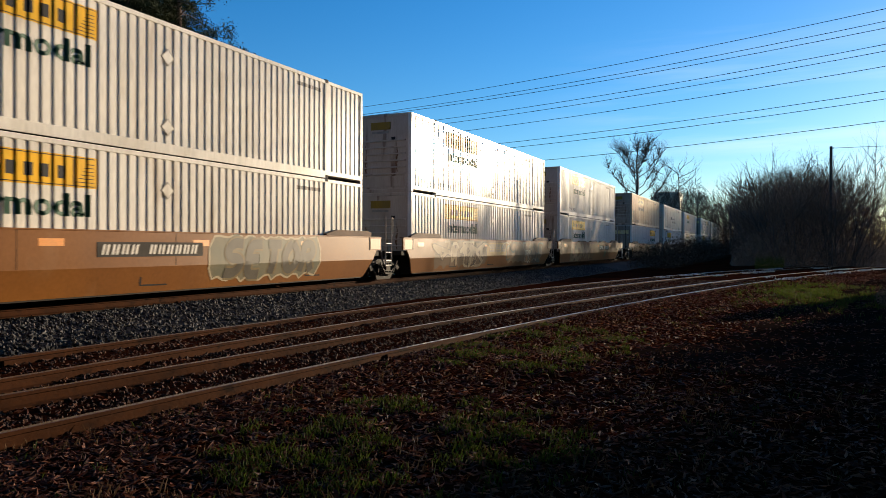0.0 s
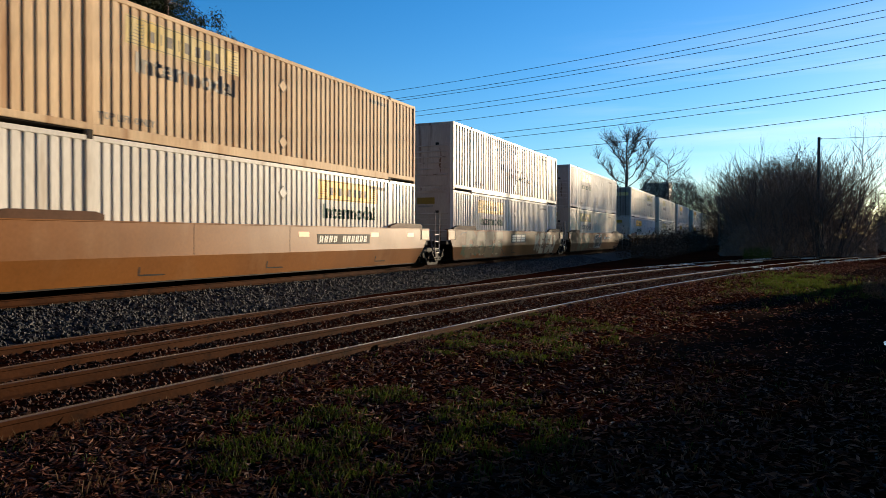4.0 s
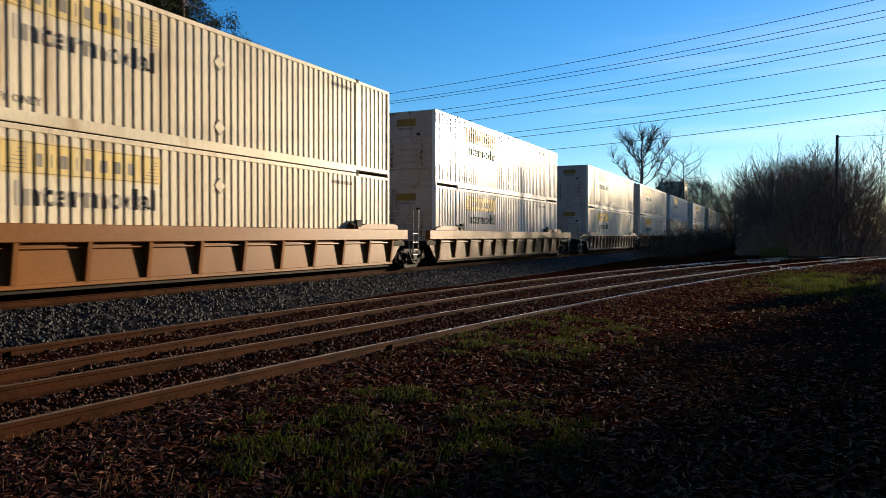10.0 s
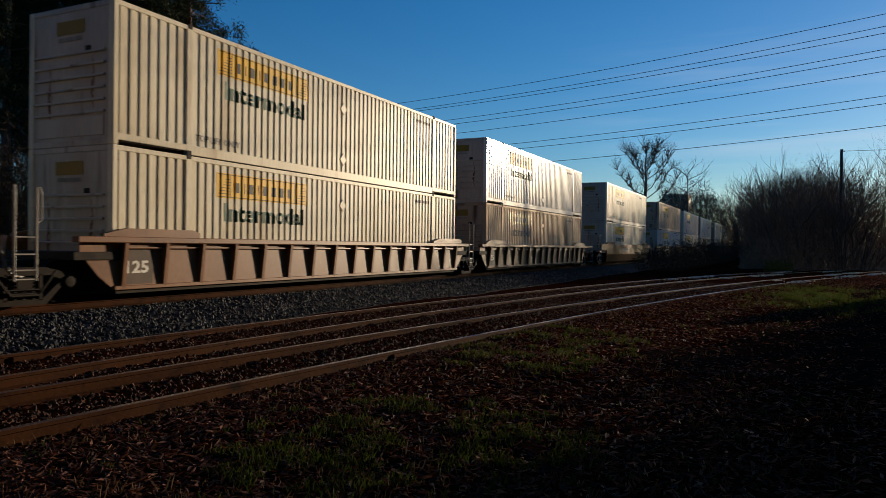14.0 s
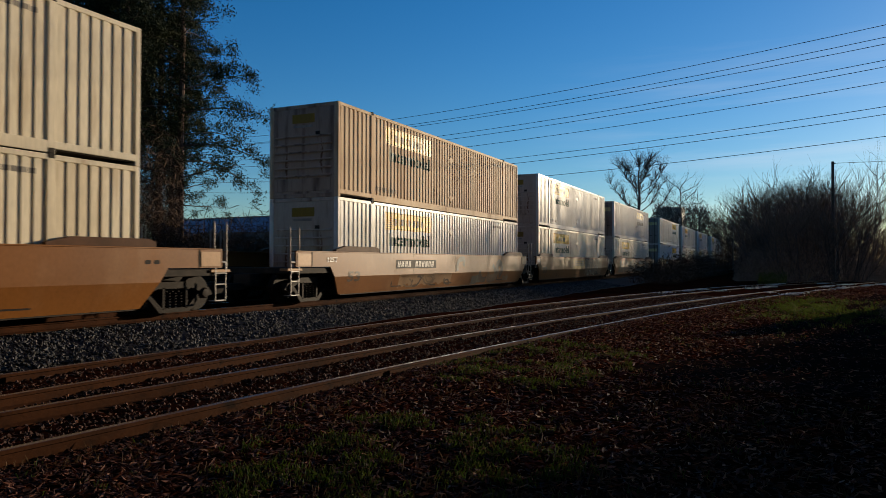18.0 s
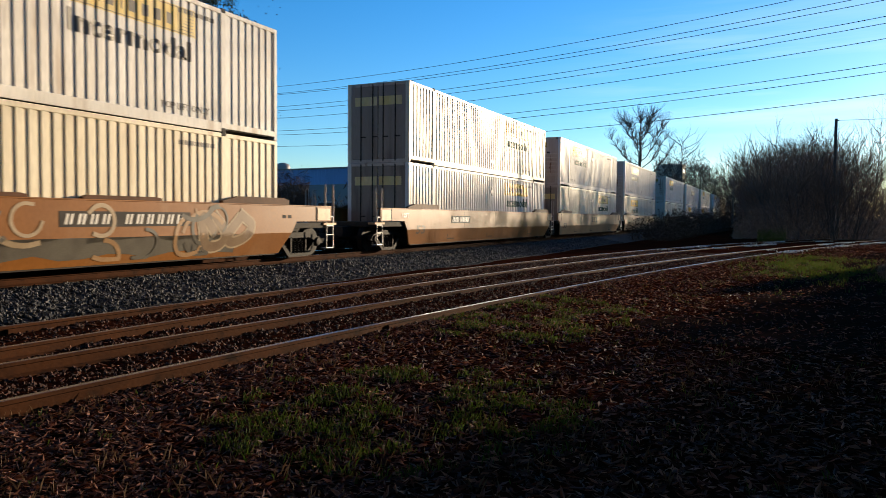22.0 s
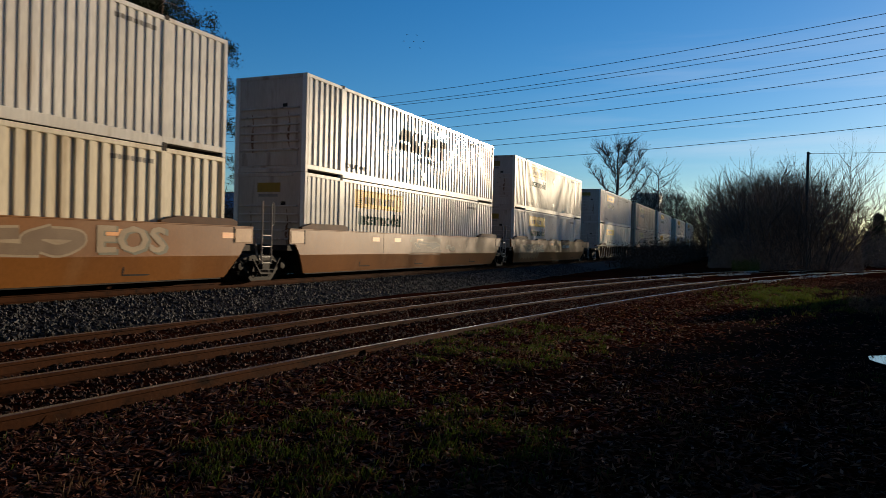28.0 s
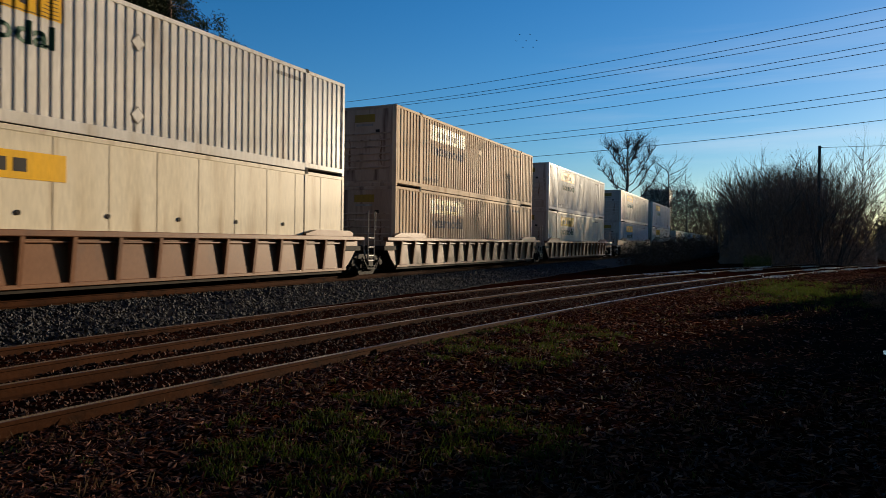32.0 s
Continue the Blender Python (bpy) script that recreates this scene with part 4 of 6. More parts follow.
SCRAWL = (((0, 1), (0, 0.35), (0.2, 0), (0.8, 0), (1, 0.35), (1, 1)),
          ((1, 0.95), (0.4, 1), (0, 0.75), (0.2, 0.5), (0.8, 0.5), (1, 0.25), (0.6, 0), (0, 0.05)),
          ((0.1, 0), (0.1, 1), (0.8, 1), (0.9, 0.7), (0.3, 0.5), (1, 0)),
          ((0.5, 1), (0, 0.7), (0, 0.3), (0.5, 0), (1, 0.3), (1, 0.7), (0.55, 1)),
          ((0, 0.1), (0.3, 1), (0.5, 0.4), (0.75, 1), (1, 0)),
          ((0.95, 0.9), (0.3, 1), (0, 0.5), (0.3, 0), (1, 0.1), (0.95, 0.5), (0.5, 0.45)))


def rounded(pts):
    """A smoother line through a scrawl's corners."""
    for _ in range(3):
        out = [pts[0]]
        for (a, b), (c, d) in zip(pts, pts[1:]):
            out += [(a * 0.75 + c * 0.25, b * 0.75 + d * 0.25), (a * 0.25 + c * 0.75, b * 0.25 + d * 0.75)]
        pts = out + [pts[-1]]
    return pts


def graffiti(car, seed, y0, y1, fill, line, low=0.75, high=1.85, fat=0.36, ground=None, spiky=False):
    """Illegible bubble lettering sprayed on a sill, each shape with an outline under it."""
    rnd = random.Random(seed)
    n = max(2, int((y1 - y0) / 0.85))
    w = (y1 - y0) / n
    if ground:
        g = Geo()
        for k in range(7):
            z = low - 0.08 + (high - low + 0.1) * (k + 0.5) / 7
            stroke(g, [(y0 - rnd.uniform(0.0, 0.35), z), ((y0 + y1) / 2, z + 0.02), (y1 + rnd.uniform(0.05, 0.4), z)], (high - low) / 5.6)
        part("graffiti_ground", g.mesh("graffiti_ground", ground), None, car)
    for i in range(n):
        pick = [(rnd.random(), (k + rnd.random()) % 2 / 2 + 0.25 * rnd.random()) for k in range(7)] if spiky else SCRAWL[rnd.randrange(len(SCRAWL))]
        a, b = y0 + w * (i - 0.02), y0 + w * (i + 1.02)
        lo, hi = low + rnd.uniform(0.1, 0.2), high - rnd.uniform(0.1, 0.2)
        lean = rnd.uniform(-0.1, 0.2)
        turn, flip = rnd.uniform(-1.5, 1.5), rnd.choice((-1, 1))
        warp = [((p - 0.5) * flip + rnd.uniform(-0.2, 0.2), q - 0.5 + rnd.uniform(-0.15, 0.15)) for p, q in pick]
        warp = [(p * math.cos(turn) - q * math.sin(turn) + 0.5, max(0.0, min(1.0, p * math.sin(turn) + q * math.cos(turn) + 0.5))) for p, q in warp]
        pts = [(a + (b - a) * p + lean * q, lo + (hi - lo) * q) for p, q in warp]
        pts = pts if spiky else rounded(pts)
        edge, body = stroke(Geo(), pts, fat + 0.09), stroke(Geo(), pts, fat)
        edge.v = [(x + 0.003, y, z) for x, y, z in edge.v]
        body.v = [(x + 0.006, y, z) for x, y, z in body.v]
        e = part("graffiti_outline", edge.mesh("graffiti_outline", line), None, car, "sprayed graffiti outline")
        part("graffiti", body.mesh("graffiti", fill), None, e, "sprayed graffiti shape")


GLYPH = {"U": (SCRAWL[0],), "S": (SCRAWL[1],), "O": (SCRAWL[3],),
         "D": (((0.05, 0), (0.05, 1), (0.6, 1), (1, 0.7), (1, 0.3), (0.6, 0), (0.05, 0)),),
         "M": (((0, 0), (0.05, 1), (0.5, 0.3), (0.95, 1), (1, 0)),),
         "K": (((0.05, 0), (0.05, 1)), ((0.9, 1), (0.1, 0.5), (1, 0))),
         "E": (((0.95, 1), (0.05, 1), (0.05, 0), (1, 0)), ((0.05, 0.52), (0.8, 0.52))),
         "T": (((0, 1), (1, 1)), ((0.5, 1), (0.45, 0))),
         "R": (((0.05, 0), (0.05, 1), (0.75, 1), (0.95, 0.75), (0.75, 0.52), (0.1, 0.5)), ((0.45, 0.5), (1, 0)))}


def sprayed(car, word, y0, y1, low, high, fat, fill, line, soft=False, lean=0.12, seed=1):
    """Sprayed letters on a sill, each with a darker edge under it."""
    rnd = random.Random(seed)
    w = (y1 - y0) / len(word)
    for i, ch in enumerate(word):
        edge, body = Geo(), Geo()
        a, b = y0 + w * i + fat * 0.5, y0 + w * (i + 1) - fat * 0.4
        drop = rnd.uniform(0, 0.06)
        for line_pts in GLYPH[ch]:
            pts = [(a + (b - a) * p + lean * q, low + fat * 0.5 - drop + (high - low - fat) * q) for p, q in line_pts]
            pts = rounded(pts) if soft else pts
            stroke(edge, pts, fat + 0.10)
            stroke(body, pts, fat)
        edge.v = [(x + 0.003, y + 0.02, z) for x, y, z in edge.v]
        body.v = [(x + 0.006, y, z) for x, y, z in body.v]
        e = part("graffiti_outline", edge.mesh("graffiti_outline", line), None, car, "sprayed graffiti outline")
        part("graffiti", body.mesh("graffiti", fill), None, e, "sprayed graffiti letter")


def cloud(car, seed, y0, y1, low, high, fill, edge=None):
    """A ragged sprayed field with an optional light border."""
    rnd = random.Random(seed)
    n = 26
    tops = [high - rnd.uniform(0, 0.14) for _ in range(n + 1)]
    lows = [low + abs(math.sin(i * 0.9 + seed)) * 0.16 + rnd.uniform(0, 0.05) for i in range(n + 1)]
    for k in (0, n):
        tops[k], lows[k] = (high + low) / 2 + 0.25, (high + low) / 2 - 0.2
    ys = [y0 + (y1 - y0) * i / n for i in range(n + 1)]
    g = Geo()
    for i in range(n):
        for z0, z1 in (((lows[i], lows[i + 1]), (1.19, 1.19)), ((1.19, 1.19), (tops[i], tops[i + 1]))):
            g.add([(sill_x(z) + 0.003, y, z) for y, z in ((ys[i], z0[0]), (ys[i + 1], z0[1]), (ys[i + 1], z1[1]), (ys[i], z1[0]))], [(0, 1, 2, 3)])
    ground = part("graffiti_ground", g.mesh("graffiti_ground", fill), None, car, "ragged sprayed field")
    if edge:
        ring = list(zip(ys, tops)) + list(zip(ys, lows))[::-1]
        part("graffiti_border", stroke(Geo(), ring + ring[:1], 0.05).mesh("graffiti_border", edge), None, ground, "pale sprayed border")


def scribble(car, seed, y0, y1, low, high, width, colours, n=9):
    """Thin crossing sprayed lines."""
    rnd = random.Random(seed)
    for i in range(n):
        y, z = rnd.uniform(y0, y1), rnd.uniform(low, high)
        pts = [(y, z)]
        turn = rnd.uniform(0, 6.28)
        bend = rnd.choice((-1, 1)) * rnd.uniform(0.25, 0.75)
        for _ in range(7):
            turn += bend
            y, z = y + 0.22 * math.cos(turn), min(high, max(low, z + 0.22 * math.sin(turn)))
            pts.append((y, z))
        g = stroke(Geo(), rounded(pts), width * rnd.uniform(0.6, 1.4))
        g.v = [(x + 0.004 + 0.0002 * i, y, z) for x, y, z in g.v]
        part("graffiti_line", g.mesh("graffiti_line", colours[i % len(colours)]), None, car, "thin sprayed line")


def number_board(car, y, plate=True, length=2.6):
    """A stencilled number as plain bars."""
    if plate:
        part("number_board", cached(("nb", y, length), lambda: Geo().box(1.461, 1.466, y, y + length, 1.40, 1.70).mesh("number_board", PLATE)), None, car, "black stencil board")
    for i in range(11):
        if i != 4:
            b = part("number_bar", cached("nbar", lambda: Geo().prism([(0, 1.45), (0.055, 1.45), (0.105, 1.65), (0.05, 1.65)], "x", 1.467, 1.470).prism([(0.10, 1.45), (0.155, 1.45), (0.205, 1.65), (0.15, 1.65)], "x", 1.467, 1.470).mesh("number_bar", CHALK)), None, car)
            b.location = (0, y + 0.10 + i * (length - 0.24) / 11, 0)


def orange_marks(car, ys):
    for y in ys:
        o = part("orange_mark", cached("om", lambda: Geo().box(1.4615, 1.465, 0, 0.5, 1.62, 1.76).mesh("orange_mark", ORANGE)), None, car)
        o.location = (0, y, 0)


def sill_text(car, text, y, z, length, height, material, plane=None):
    """Stencilled characters that follow the sill's fold, or lie on a plane."""
    me = wall_text(text, y, z, length, height, material, flat=True, off=0.0)
    bm = bmesh.new()
    bm.from_mesh(me)
    bmesh.ops.bisect_plane(bm, geom=bm.verts[:] + bm.edges[:] + bm.faces[:], plane_co=(0, 0, 1.19), plane_no=(0, 0, 1), dist=1e-5)
    for v in bm.verts:
        v.co.x = plane if plane else sill_x(v.co.z) + 0.006
    bm.to_mesh(me)
    bm.free()
    part("stencil", me, None, car)


def maker_block(car, y, material, ground_mat=None, length=1.7):
    """The lessor's mark, as plain blocks."""
    if ground_mat:
        part("mark_ground", Geo().box(1.4612, 1.466, y - 0.15, y + length + 0.1, 1.32, 1.78).mesh("mark_ground", ground_mat), None, car)
    w = length / 3
    for i in range(3):
        for z0, z1 in ((1.38, 1.47), (1.49, 1.58), (1.60, 1.72)):
            k = (z0 - 1.38) * 0.25
            part("painted_block", Geo().prism([(y + i * w + k, z0), (y + i * w + w - 0.14 + k, z0), (y + i * w + w - 0.14 + k + 0.03, z1), (y + i * w + k + 0.03, z1)], "x", 1.4665, 1.4695).mesh("painted_block", material), None, car, "plain slanted painted block")


W_HAUL = "white ribbed intermodal container with yellow panel and green lettering"
C_HAUL = "cream weathered ribbed intermodal container with yellow panel"
T_HAUL = "tan rust-streaked ribbed intermodal container with faded panel"
R_HAUL = "white ribbed intermodal container with its doors toward the train's head"
C_REAR = "cream weathered ribbed container with its doors toward the train's head"

# upper box, lower box (colour, brand, faded, doors first) for each unit, by the place of its leading end at the start
W, C, T = "white", "cream", "tan"
UNITS = (
    # place, well, head, tail, upper, lower
    (3.40, "smooth", "shared", "shared", (W, "hauler", 0, 0), (W, "hauler", 0, 0)),
    (22.91, "smooth", "shared", "shared", (W, "hauler", 0, 0), (W, "hauler", 0, 0)),
    (42.23, "smooth", "shared", "coupled", (W, "hauler", 0, 0), (W, "hauler", 0, 0)),
    (65.75, "smooth", "coupled", "shared", (T, "hauler", 1, 0), (W, "hauler", 0, 1)),
    (85.49, "smooth", "shared", "shared", (C, "wordmark", 0, 0), (W, "hauler", 0, 0)),
    (105.07, "smooth", "shared", "coupled", (W, "hauler", 0, 0), (C, "hauler", 1, 0)),
    (128.81, "bracket", "coupled", "shared", (C, "hauler", 1, 1), (W, "hauler", 0, 0)),
    (148.57, "bracket", "shared", "shared", (C, "hauler", 1, 0), (C, "hauler", 1, 0)),
    (168.27, "bracket", "shared", "coupled", (W, "hauler", 0, 0), (W, "hauler", 0, 0)),
    (191.73, "ribbed", "coupled", "shared", (C, "hauler", 0, 0), (C, "hauler", 0, 0)),
    (211.17, "ribbed", "shared", "shared", (C, "hauler", 0, 0), (C, "hauler", 0, 0)),
    (230.57, "ribbed", "shared", "coupled", (W, "hauler", 0, 0), (T, "hauler", 1, 0)),
    (253.79, "smooth", "coupled", "coupled", (C, "hauler", 0, 0), (C, "hauler", 0, 0)),
    (277.28, "smooth", "coupled", "shared", (T, "hauler", 0, 0), (W, "hauler", 0, 0)),
    (296.88, "smooth", "shared", "shared", (W, "hauler", 0, 0), (C, "hauler", 0, 0)),
    (316.50, "smooth", "shared", "coupled", (W, "hauler", 1, 1), (C, "hauler", 0, 0)),
    (340.02, "smooth", "coupled", "shared", (C, "hauler", 0, 1), (W, "hauler", 0, 1)),
    (359.25, "smooth", "shared", "shared", (W, "hauler", 0, 0), (C, "hauler", 2, 1)),
    (378.80, "smooth", "shared", "coupled", (W, "hauler", 0, 0), (C, "hauler", 0, 0)),
    (402.40, "smooth", "coupled", "shared", (W, "hauler", 0, 0), (C, "slanted", 0, 0)),
    (421.95, "smooth", "shared", "shared", (W, "slanted", 0, 0), (W, "hauler", 0, 0)),
    (441.61, "smooth", "shared", "coupled", (C, "hauler", 0, 0), (W, "hauler", 0, 0)),
    (465.03, "ribbed", "coupled", "shared", (W, "hauler", 0, 0), (C, "flat", 0, 0)),
    (484.57, "ribbed", "shared", "shared", (T, "hauler", 1, 0), (T, "hauler", 1, 0)),
    (504.05, "ribbed", "shared", "coupled", (W, "hauler", 0, 0), (C, "hauler", 0, 0)),
    (527.5, "smooth", "coupled", "shared", (C, "hauler", 0, 0), (W, "hauler", 0, 0)),
    (547.0, "smooth", "shared", "coupled", (W, "hauler", 0, 0), (C, "hauler", 0, 0)),
    (570.5, "smooth", "coupled", "coupled", None, (C, "hauler", 1, 0)),
    (594.0, "smooth", "coupled", "coupled", None, (W, "hauler", 0, 0)),
    (617.5, "smooth", "coupled", "coupled", None, (C, "hauler", 1, 0)),
    (641.0, "smooth", "coupled", "coupled", None, (W, "hauler", 0, 0)),
)
# metres run by the train at every fourth second
RUN = ((0, 0.0), (4, 57.88), (8, 115.12), (12, 172.41), (16, 230.28), (20, 288.28), (24, 346.59), (28, 404.53), (32, 462.15))
BOX_LOW, BOX_HIGH = 0.708, 3.606

MOVERS = []
BOXES = {}


def box_label(spec):
    tint, brand, faded, door = spec
    if brand == "slanted":
        return "%s ribbed intermodal container with slanted dark painted mark" % tint
    if brand == "wordmark":
        return "cream streaked ribbed container with faded dark bars"
    if brand == "flat":
        return "cream flat-sided container with a yellow panel"
    if door:
        return R_HAUL if tint == "white" else C_REAR
    return {"white": W_HAUL, "cream": C_HAUL, "tan": T_HAUL}[tint]


def place_box(spec, u, z):
    key = spec
    if key not in BOXES:
        tint, brand, faded, door = spec
        BOXES[key] = container(tint, brand, faded, bool(door), box_label(spec))
        BOXES[key].location = (MAIN_X, u, z)
        MOVERS.append((BOXES[key], u, z))
    else:
        MOVERS.append((copy_thing(BOXES[key], pose(MAIN_X, u, z)), u, z))


CAR_LABEL = {"smooth": "orange-brown smooth-sided well car carrying stacked containers", "bracket": "tan well car with deep chord and bracketed sides", "ribbed": "brown ribbed well car carrying stacked containers"}
CAR_PAINT = {"smooth": (SILL, SILL_PALE), "bracket": (SILL, SILL_PALE), "ribbed": (RIB_BROWN, SILL_PALE)}
CARS = []
for i, (u, well, head, tail, upper, lower) in enumerate(UNITS):
    car = well_car(well, head, tail, CAR_LABEL[well], CAR_PAINT[well][1 if i in (17, 18, 25) else 0])
    car.location = (MAIN_X, u, 0)
    CARS.append(car)
    MOVERS.append((car, u, 0.0))
    if upper:
        place_box(upper, u, BOX_HIGH)
    place_box(lower, u, BOX_LOW)


# ---- paint on the sills ----
def sill_marks():
    number_board(CARS[0], 6.2, length=2.8)
    cloud(CARS[0], 3, 9.2, 13.6, 0.70, 1.92, SPRAY_GREEN, SPRAY_CREAM)
    sprayed(CARS[0], "SETOR", 9.6, 13.3, 0.84, 1.84, 0.24, SPRAY_GREY, SPRAY_OLIVE, True)
    orange_marks(CARS[0], (8.7, 12.7, 5.0))
    cloud(CARS[1], 5, 1.6, 7.1, 0.68, 1.92, SPRAY_TAUPE)
    graffiti(CARS[1], 5, 1.9, 6.9, SPRAY_PALE, SPRAY_DARK, 0.70, 1.9, 0.17, spiky=True)
    scribble(CARS[1], 6, 1.8, 6.8, 0.78, 1.8, 0.09, (SPRAY_CREAM, SPRAY_PALE, SPRAY_DARK), 14)
    part("mark_ground", Geo().box(1.4612, 1.4635, 7.0, 9.6, 1.20, 1.78).mesh("mark_ground", SPRAY_YELLOW), None, CARS[1], "dull yellow painted panel")
    maker_block(CARS[1], 7.3, SPRAY_TAUPE, length=2.2)
    cloud(CARS[1], 8, 9.7, 15.2, 0.72, 1.9, SPRAY_SAND)
    scribble(CARS[1], 9, 9.9, 15.0, 0.8, 1.8, 0.08, (SPRAY_CREAM, SPRAY_TAUPE, SPRAY_GREEN), 20)
    orange_marks(CARS[1], (0.2, 6.5))
    sprayed(CARS[2], "UDMK", 1.9, 7.3, 0.70, 1.90, 0.30, SPRAY_SAND, SPRAY_TAUPE)
    number_board(CARS[2], 9.95, length=3.1)
    orange_marks(CARS[2], (0.4, 9.3, 11.4, 13.2))
    cloud(CARS[2], 12, 11.5, 12.1, 0.74, 1.36, SPRAY_MOSS)
    number_board(CARS[3], 9.5, length=3.0)
    orange_marks(CARS[3], (8.6, 12.6, 15.2))
    cloud(CARS[4], 14, 0.6, 5.7, 0.70, 1.35, SPRAY_MOSS)
    sprayed(CARS[4], "DREE", 0.9, 5.8, 0.72, 1.88, 0.34, SPRAY_OLIVE, SPRAY_TAUPE)
    scribble(CARS[4], 15, 1.0, 5.6, 0.8, 1.8, 0.05, (SPRAY_CREAM, SPRAY_DARK), 10)
    maker_block(CARS[4], 7.15, CHALK, SPRAY_DARK, 2.2)
    sprayed(CARS[4], "KESU", 11.0, 15.2, 0.70, 1.90, 0.33, SPRAY_CREAM, SPRAY_TAUPE, lean=0.05)
    sprayed(CARS[5], "ESR", 1.6, 4.9, 0.70, 1.88, 0.30, SPRAY_OLIVE, SPRAY_MOSS)
    cloud(CARS[5], 16, 7.0, 9.3, 0.70, 1.86, SPRAY_GREY, CHALK)
    scribble(CARS[5], 17, 7.4, 8.9, 0.85, 1.65, 0.05, (CHALK, CHALK, SPRAY_PALE), 7)
    scribble(CARS[5], 18, 6.2, 6.8, 0.8, 1.3, 0.04, (SPRAY_CREAM,), 3)
    number_board(CARS[5], 10.1, plate=False, length=2.8)
    orange_marks(CARS[5], (8.3, 10.9))
    number_board(CARS[6], 4.0, plate=False, length=2.4)
    number_board(CARS[12], 4.8, plate=False, length=2.6)
    sill_text(CARS[13], "53", 0.30, 1.02, 0.72, 0.32, SPRAY_DARK)
    number_board(CARS[13], 3.3, length=3.1)
    cloud(CARS[13], 20, 3.6, 7.9, 0.68, 1.16, SPRAY_SAND)
    scribble(CARS[13], 21, 4.0, 7.6, 0.76, 1.1, 0.06, (SPRAY_DARK, SPRAY_TAUPE), 8)
    scribble(CARS[13], 27, 8.8, 14.2, 0.85, 1.75, 0.26, (SPRAY_GREY, SPRAY_TAUPE, SPRAY_DARK), 8)
    sill_text(CARS[14], "53", 0.30, 1.02, 0.72, 0.32, SPRAY_DARK)
    part("mark_ground", Geo().box(1.4612, 1.4635, 6.6, 9.5, 1.20, 1.84).mesh("mark_ground", SPRAY_YELLOW), None, CARS[14], "dull yellow painted panel")
    maker_block(CARS[14], 7.0, SPRAY_TAUPE, length=2.3)
    cloud(CARS[14], 21, 9.7, 14.4, 0.70, 1.86, SPRAY_SAND)
    scribble(CARS[14], 22, 9.9, 14.0, 0.76, 1.8, 0.06, (SPRAY_CREAM, SPRAY_DARK, SPRAY_CREAM, SPRAY_TAUPE), 26)
    cloud(CARS[15], 22, 1.0, 14.4, 0.68, 1.20, SPRAY_GREY)
    graffiti(CARS[15], 22, 1.2, 7.6, SPRAY_GREY, SPRAY_SAND, 0.72, 1.88, 0.34)
    scribble(CARS[15], 23, 1.4, 14.0, 0.75, 1.84, 0.08, (SPRAY_SAND, SPRAY_PALE, SPRAY_GREY), 24)
    number_board(CARS[15], 9.7, length=3.2)
    graffiti(CARS[15], 24, 13.2, 14.9, SPRAY_TAUPE, SPRAY_PALE, 0.75, 1.85, 0.22)
    sill_text(CARS[16], "53", 0.30, 1.02, 0.72, 0.32, SPRAY_DARK)
    number_board(CARS[16], 3.3, length=1.9)
    sill_text(CARS[17], "53", 0.30, 1.02, 0.72, 0.32, SPRAY_DARK)
    maker_block(CARS[17], 7.4, SPRAY_DARK)
    number_board(CARS[19], 3.2, length=3.1)
    graffiti(CARS[19], 31, 10.0, 11.8, SPRAY_TAUPE, SPRAY_PALE, 1.15, 1.8, 0.2)
    sill_text(CARS[19], "EOS", 12.33, 1.22, 1.85, 0.60, SPRAY_GREEN)
    sill_text(CARS[19], "EOS", 12.28, 1.27, 1.80, 0.56, SPRAY_PALE, 1.470)
    orange_marks(CARS[19], (12.4, 15.9))
    graffiti(CARS[20], 24, 6.9, 9.2, SPRAY_GREY, SPRAY_PALE, 1.22, 1.8, 0.07, SPRAY_TAUPE, spiky=True)
    orange_marks(CARS[20], (3.8, 5.4, 7.3))
    graffiti(CARS[20], 35, 10.0, 11.2, SPRAY_TAUPE, SPRAY_PALE, 1.25, 1.6, 0.06, spiky=True)
    graffiti(CARS[21], 26, 2.0, 5.4, SPRAY_TAUPE, SPRAY_PALE, 1.1, 1.75, 0.12)
    orange_marks(CARS[21], (7.2, 9.1))
    number_board(CARS[21], 10.0, plate=False, length=2.2)
    cloud(CARS[21], 41, 0.6, 4.6, 0.72, 1.7, SPRAY_SAND)
    for k in (2, 15, 21):
        for y in (4.1, 7.2, 10.2):
            gs = part("guide_strip", cached("gstrip", lambda: Geo().prism([(0, 0), (1.9, 0), (1.9, 0.05), (1.75, 0.075), (0.12, 0.075), (0, 0.03)], "x", 1.34, 1.47).mesh("guide_strip", GUIDE)), None, CARS[k])
            gs.location = (0, y, 1.937)
    for k, unit in enumerate(UNITS):
        if unit[1] == "smooth" and unit[3] == "coupled":
            for y in (16.15, 16.38):
                sl = part("lashing_slot", cached("lslot", lambda: Geo().prism([(0, -0.03), (0.03, -0.045), (0.13, -0.045), (0.16, -0.03), (0.16, 0.03), (0.13, 0.045), (0.03, 0.045), (0, 0.03)], "x", 1.456, 1.4625).mesh("lashing_slot", DARK_STEEL)), None, CARS[k])
                sl.location = (0, y, 1.62)
    for k in (9, 10, 11):
        part("stencil_panel", cached("stp", lambda: Geo().box(1.341, 1.345, 0.26, 0.98, 0.80, 1.56).mesh("stencil_panel", SPRAY_DARK)), None, CARS[k], "dark painted stencil panel")
        sill_text(CARS[k], "125", 0.30, 1.02, 0.56, 0.26, CHALK, 1.348)
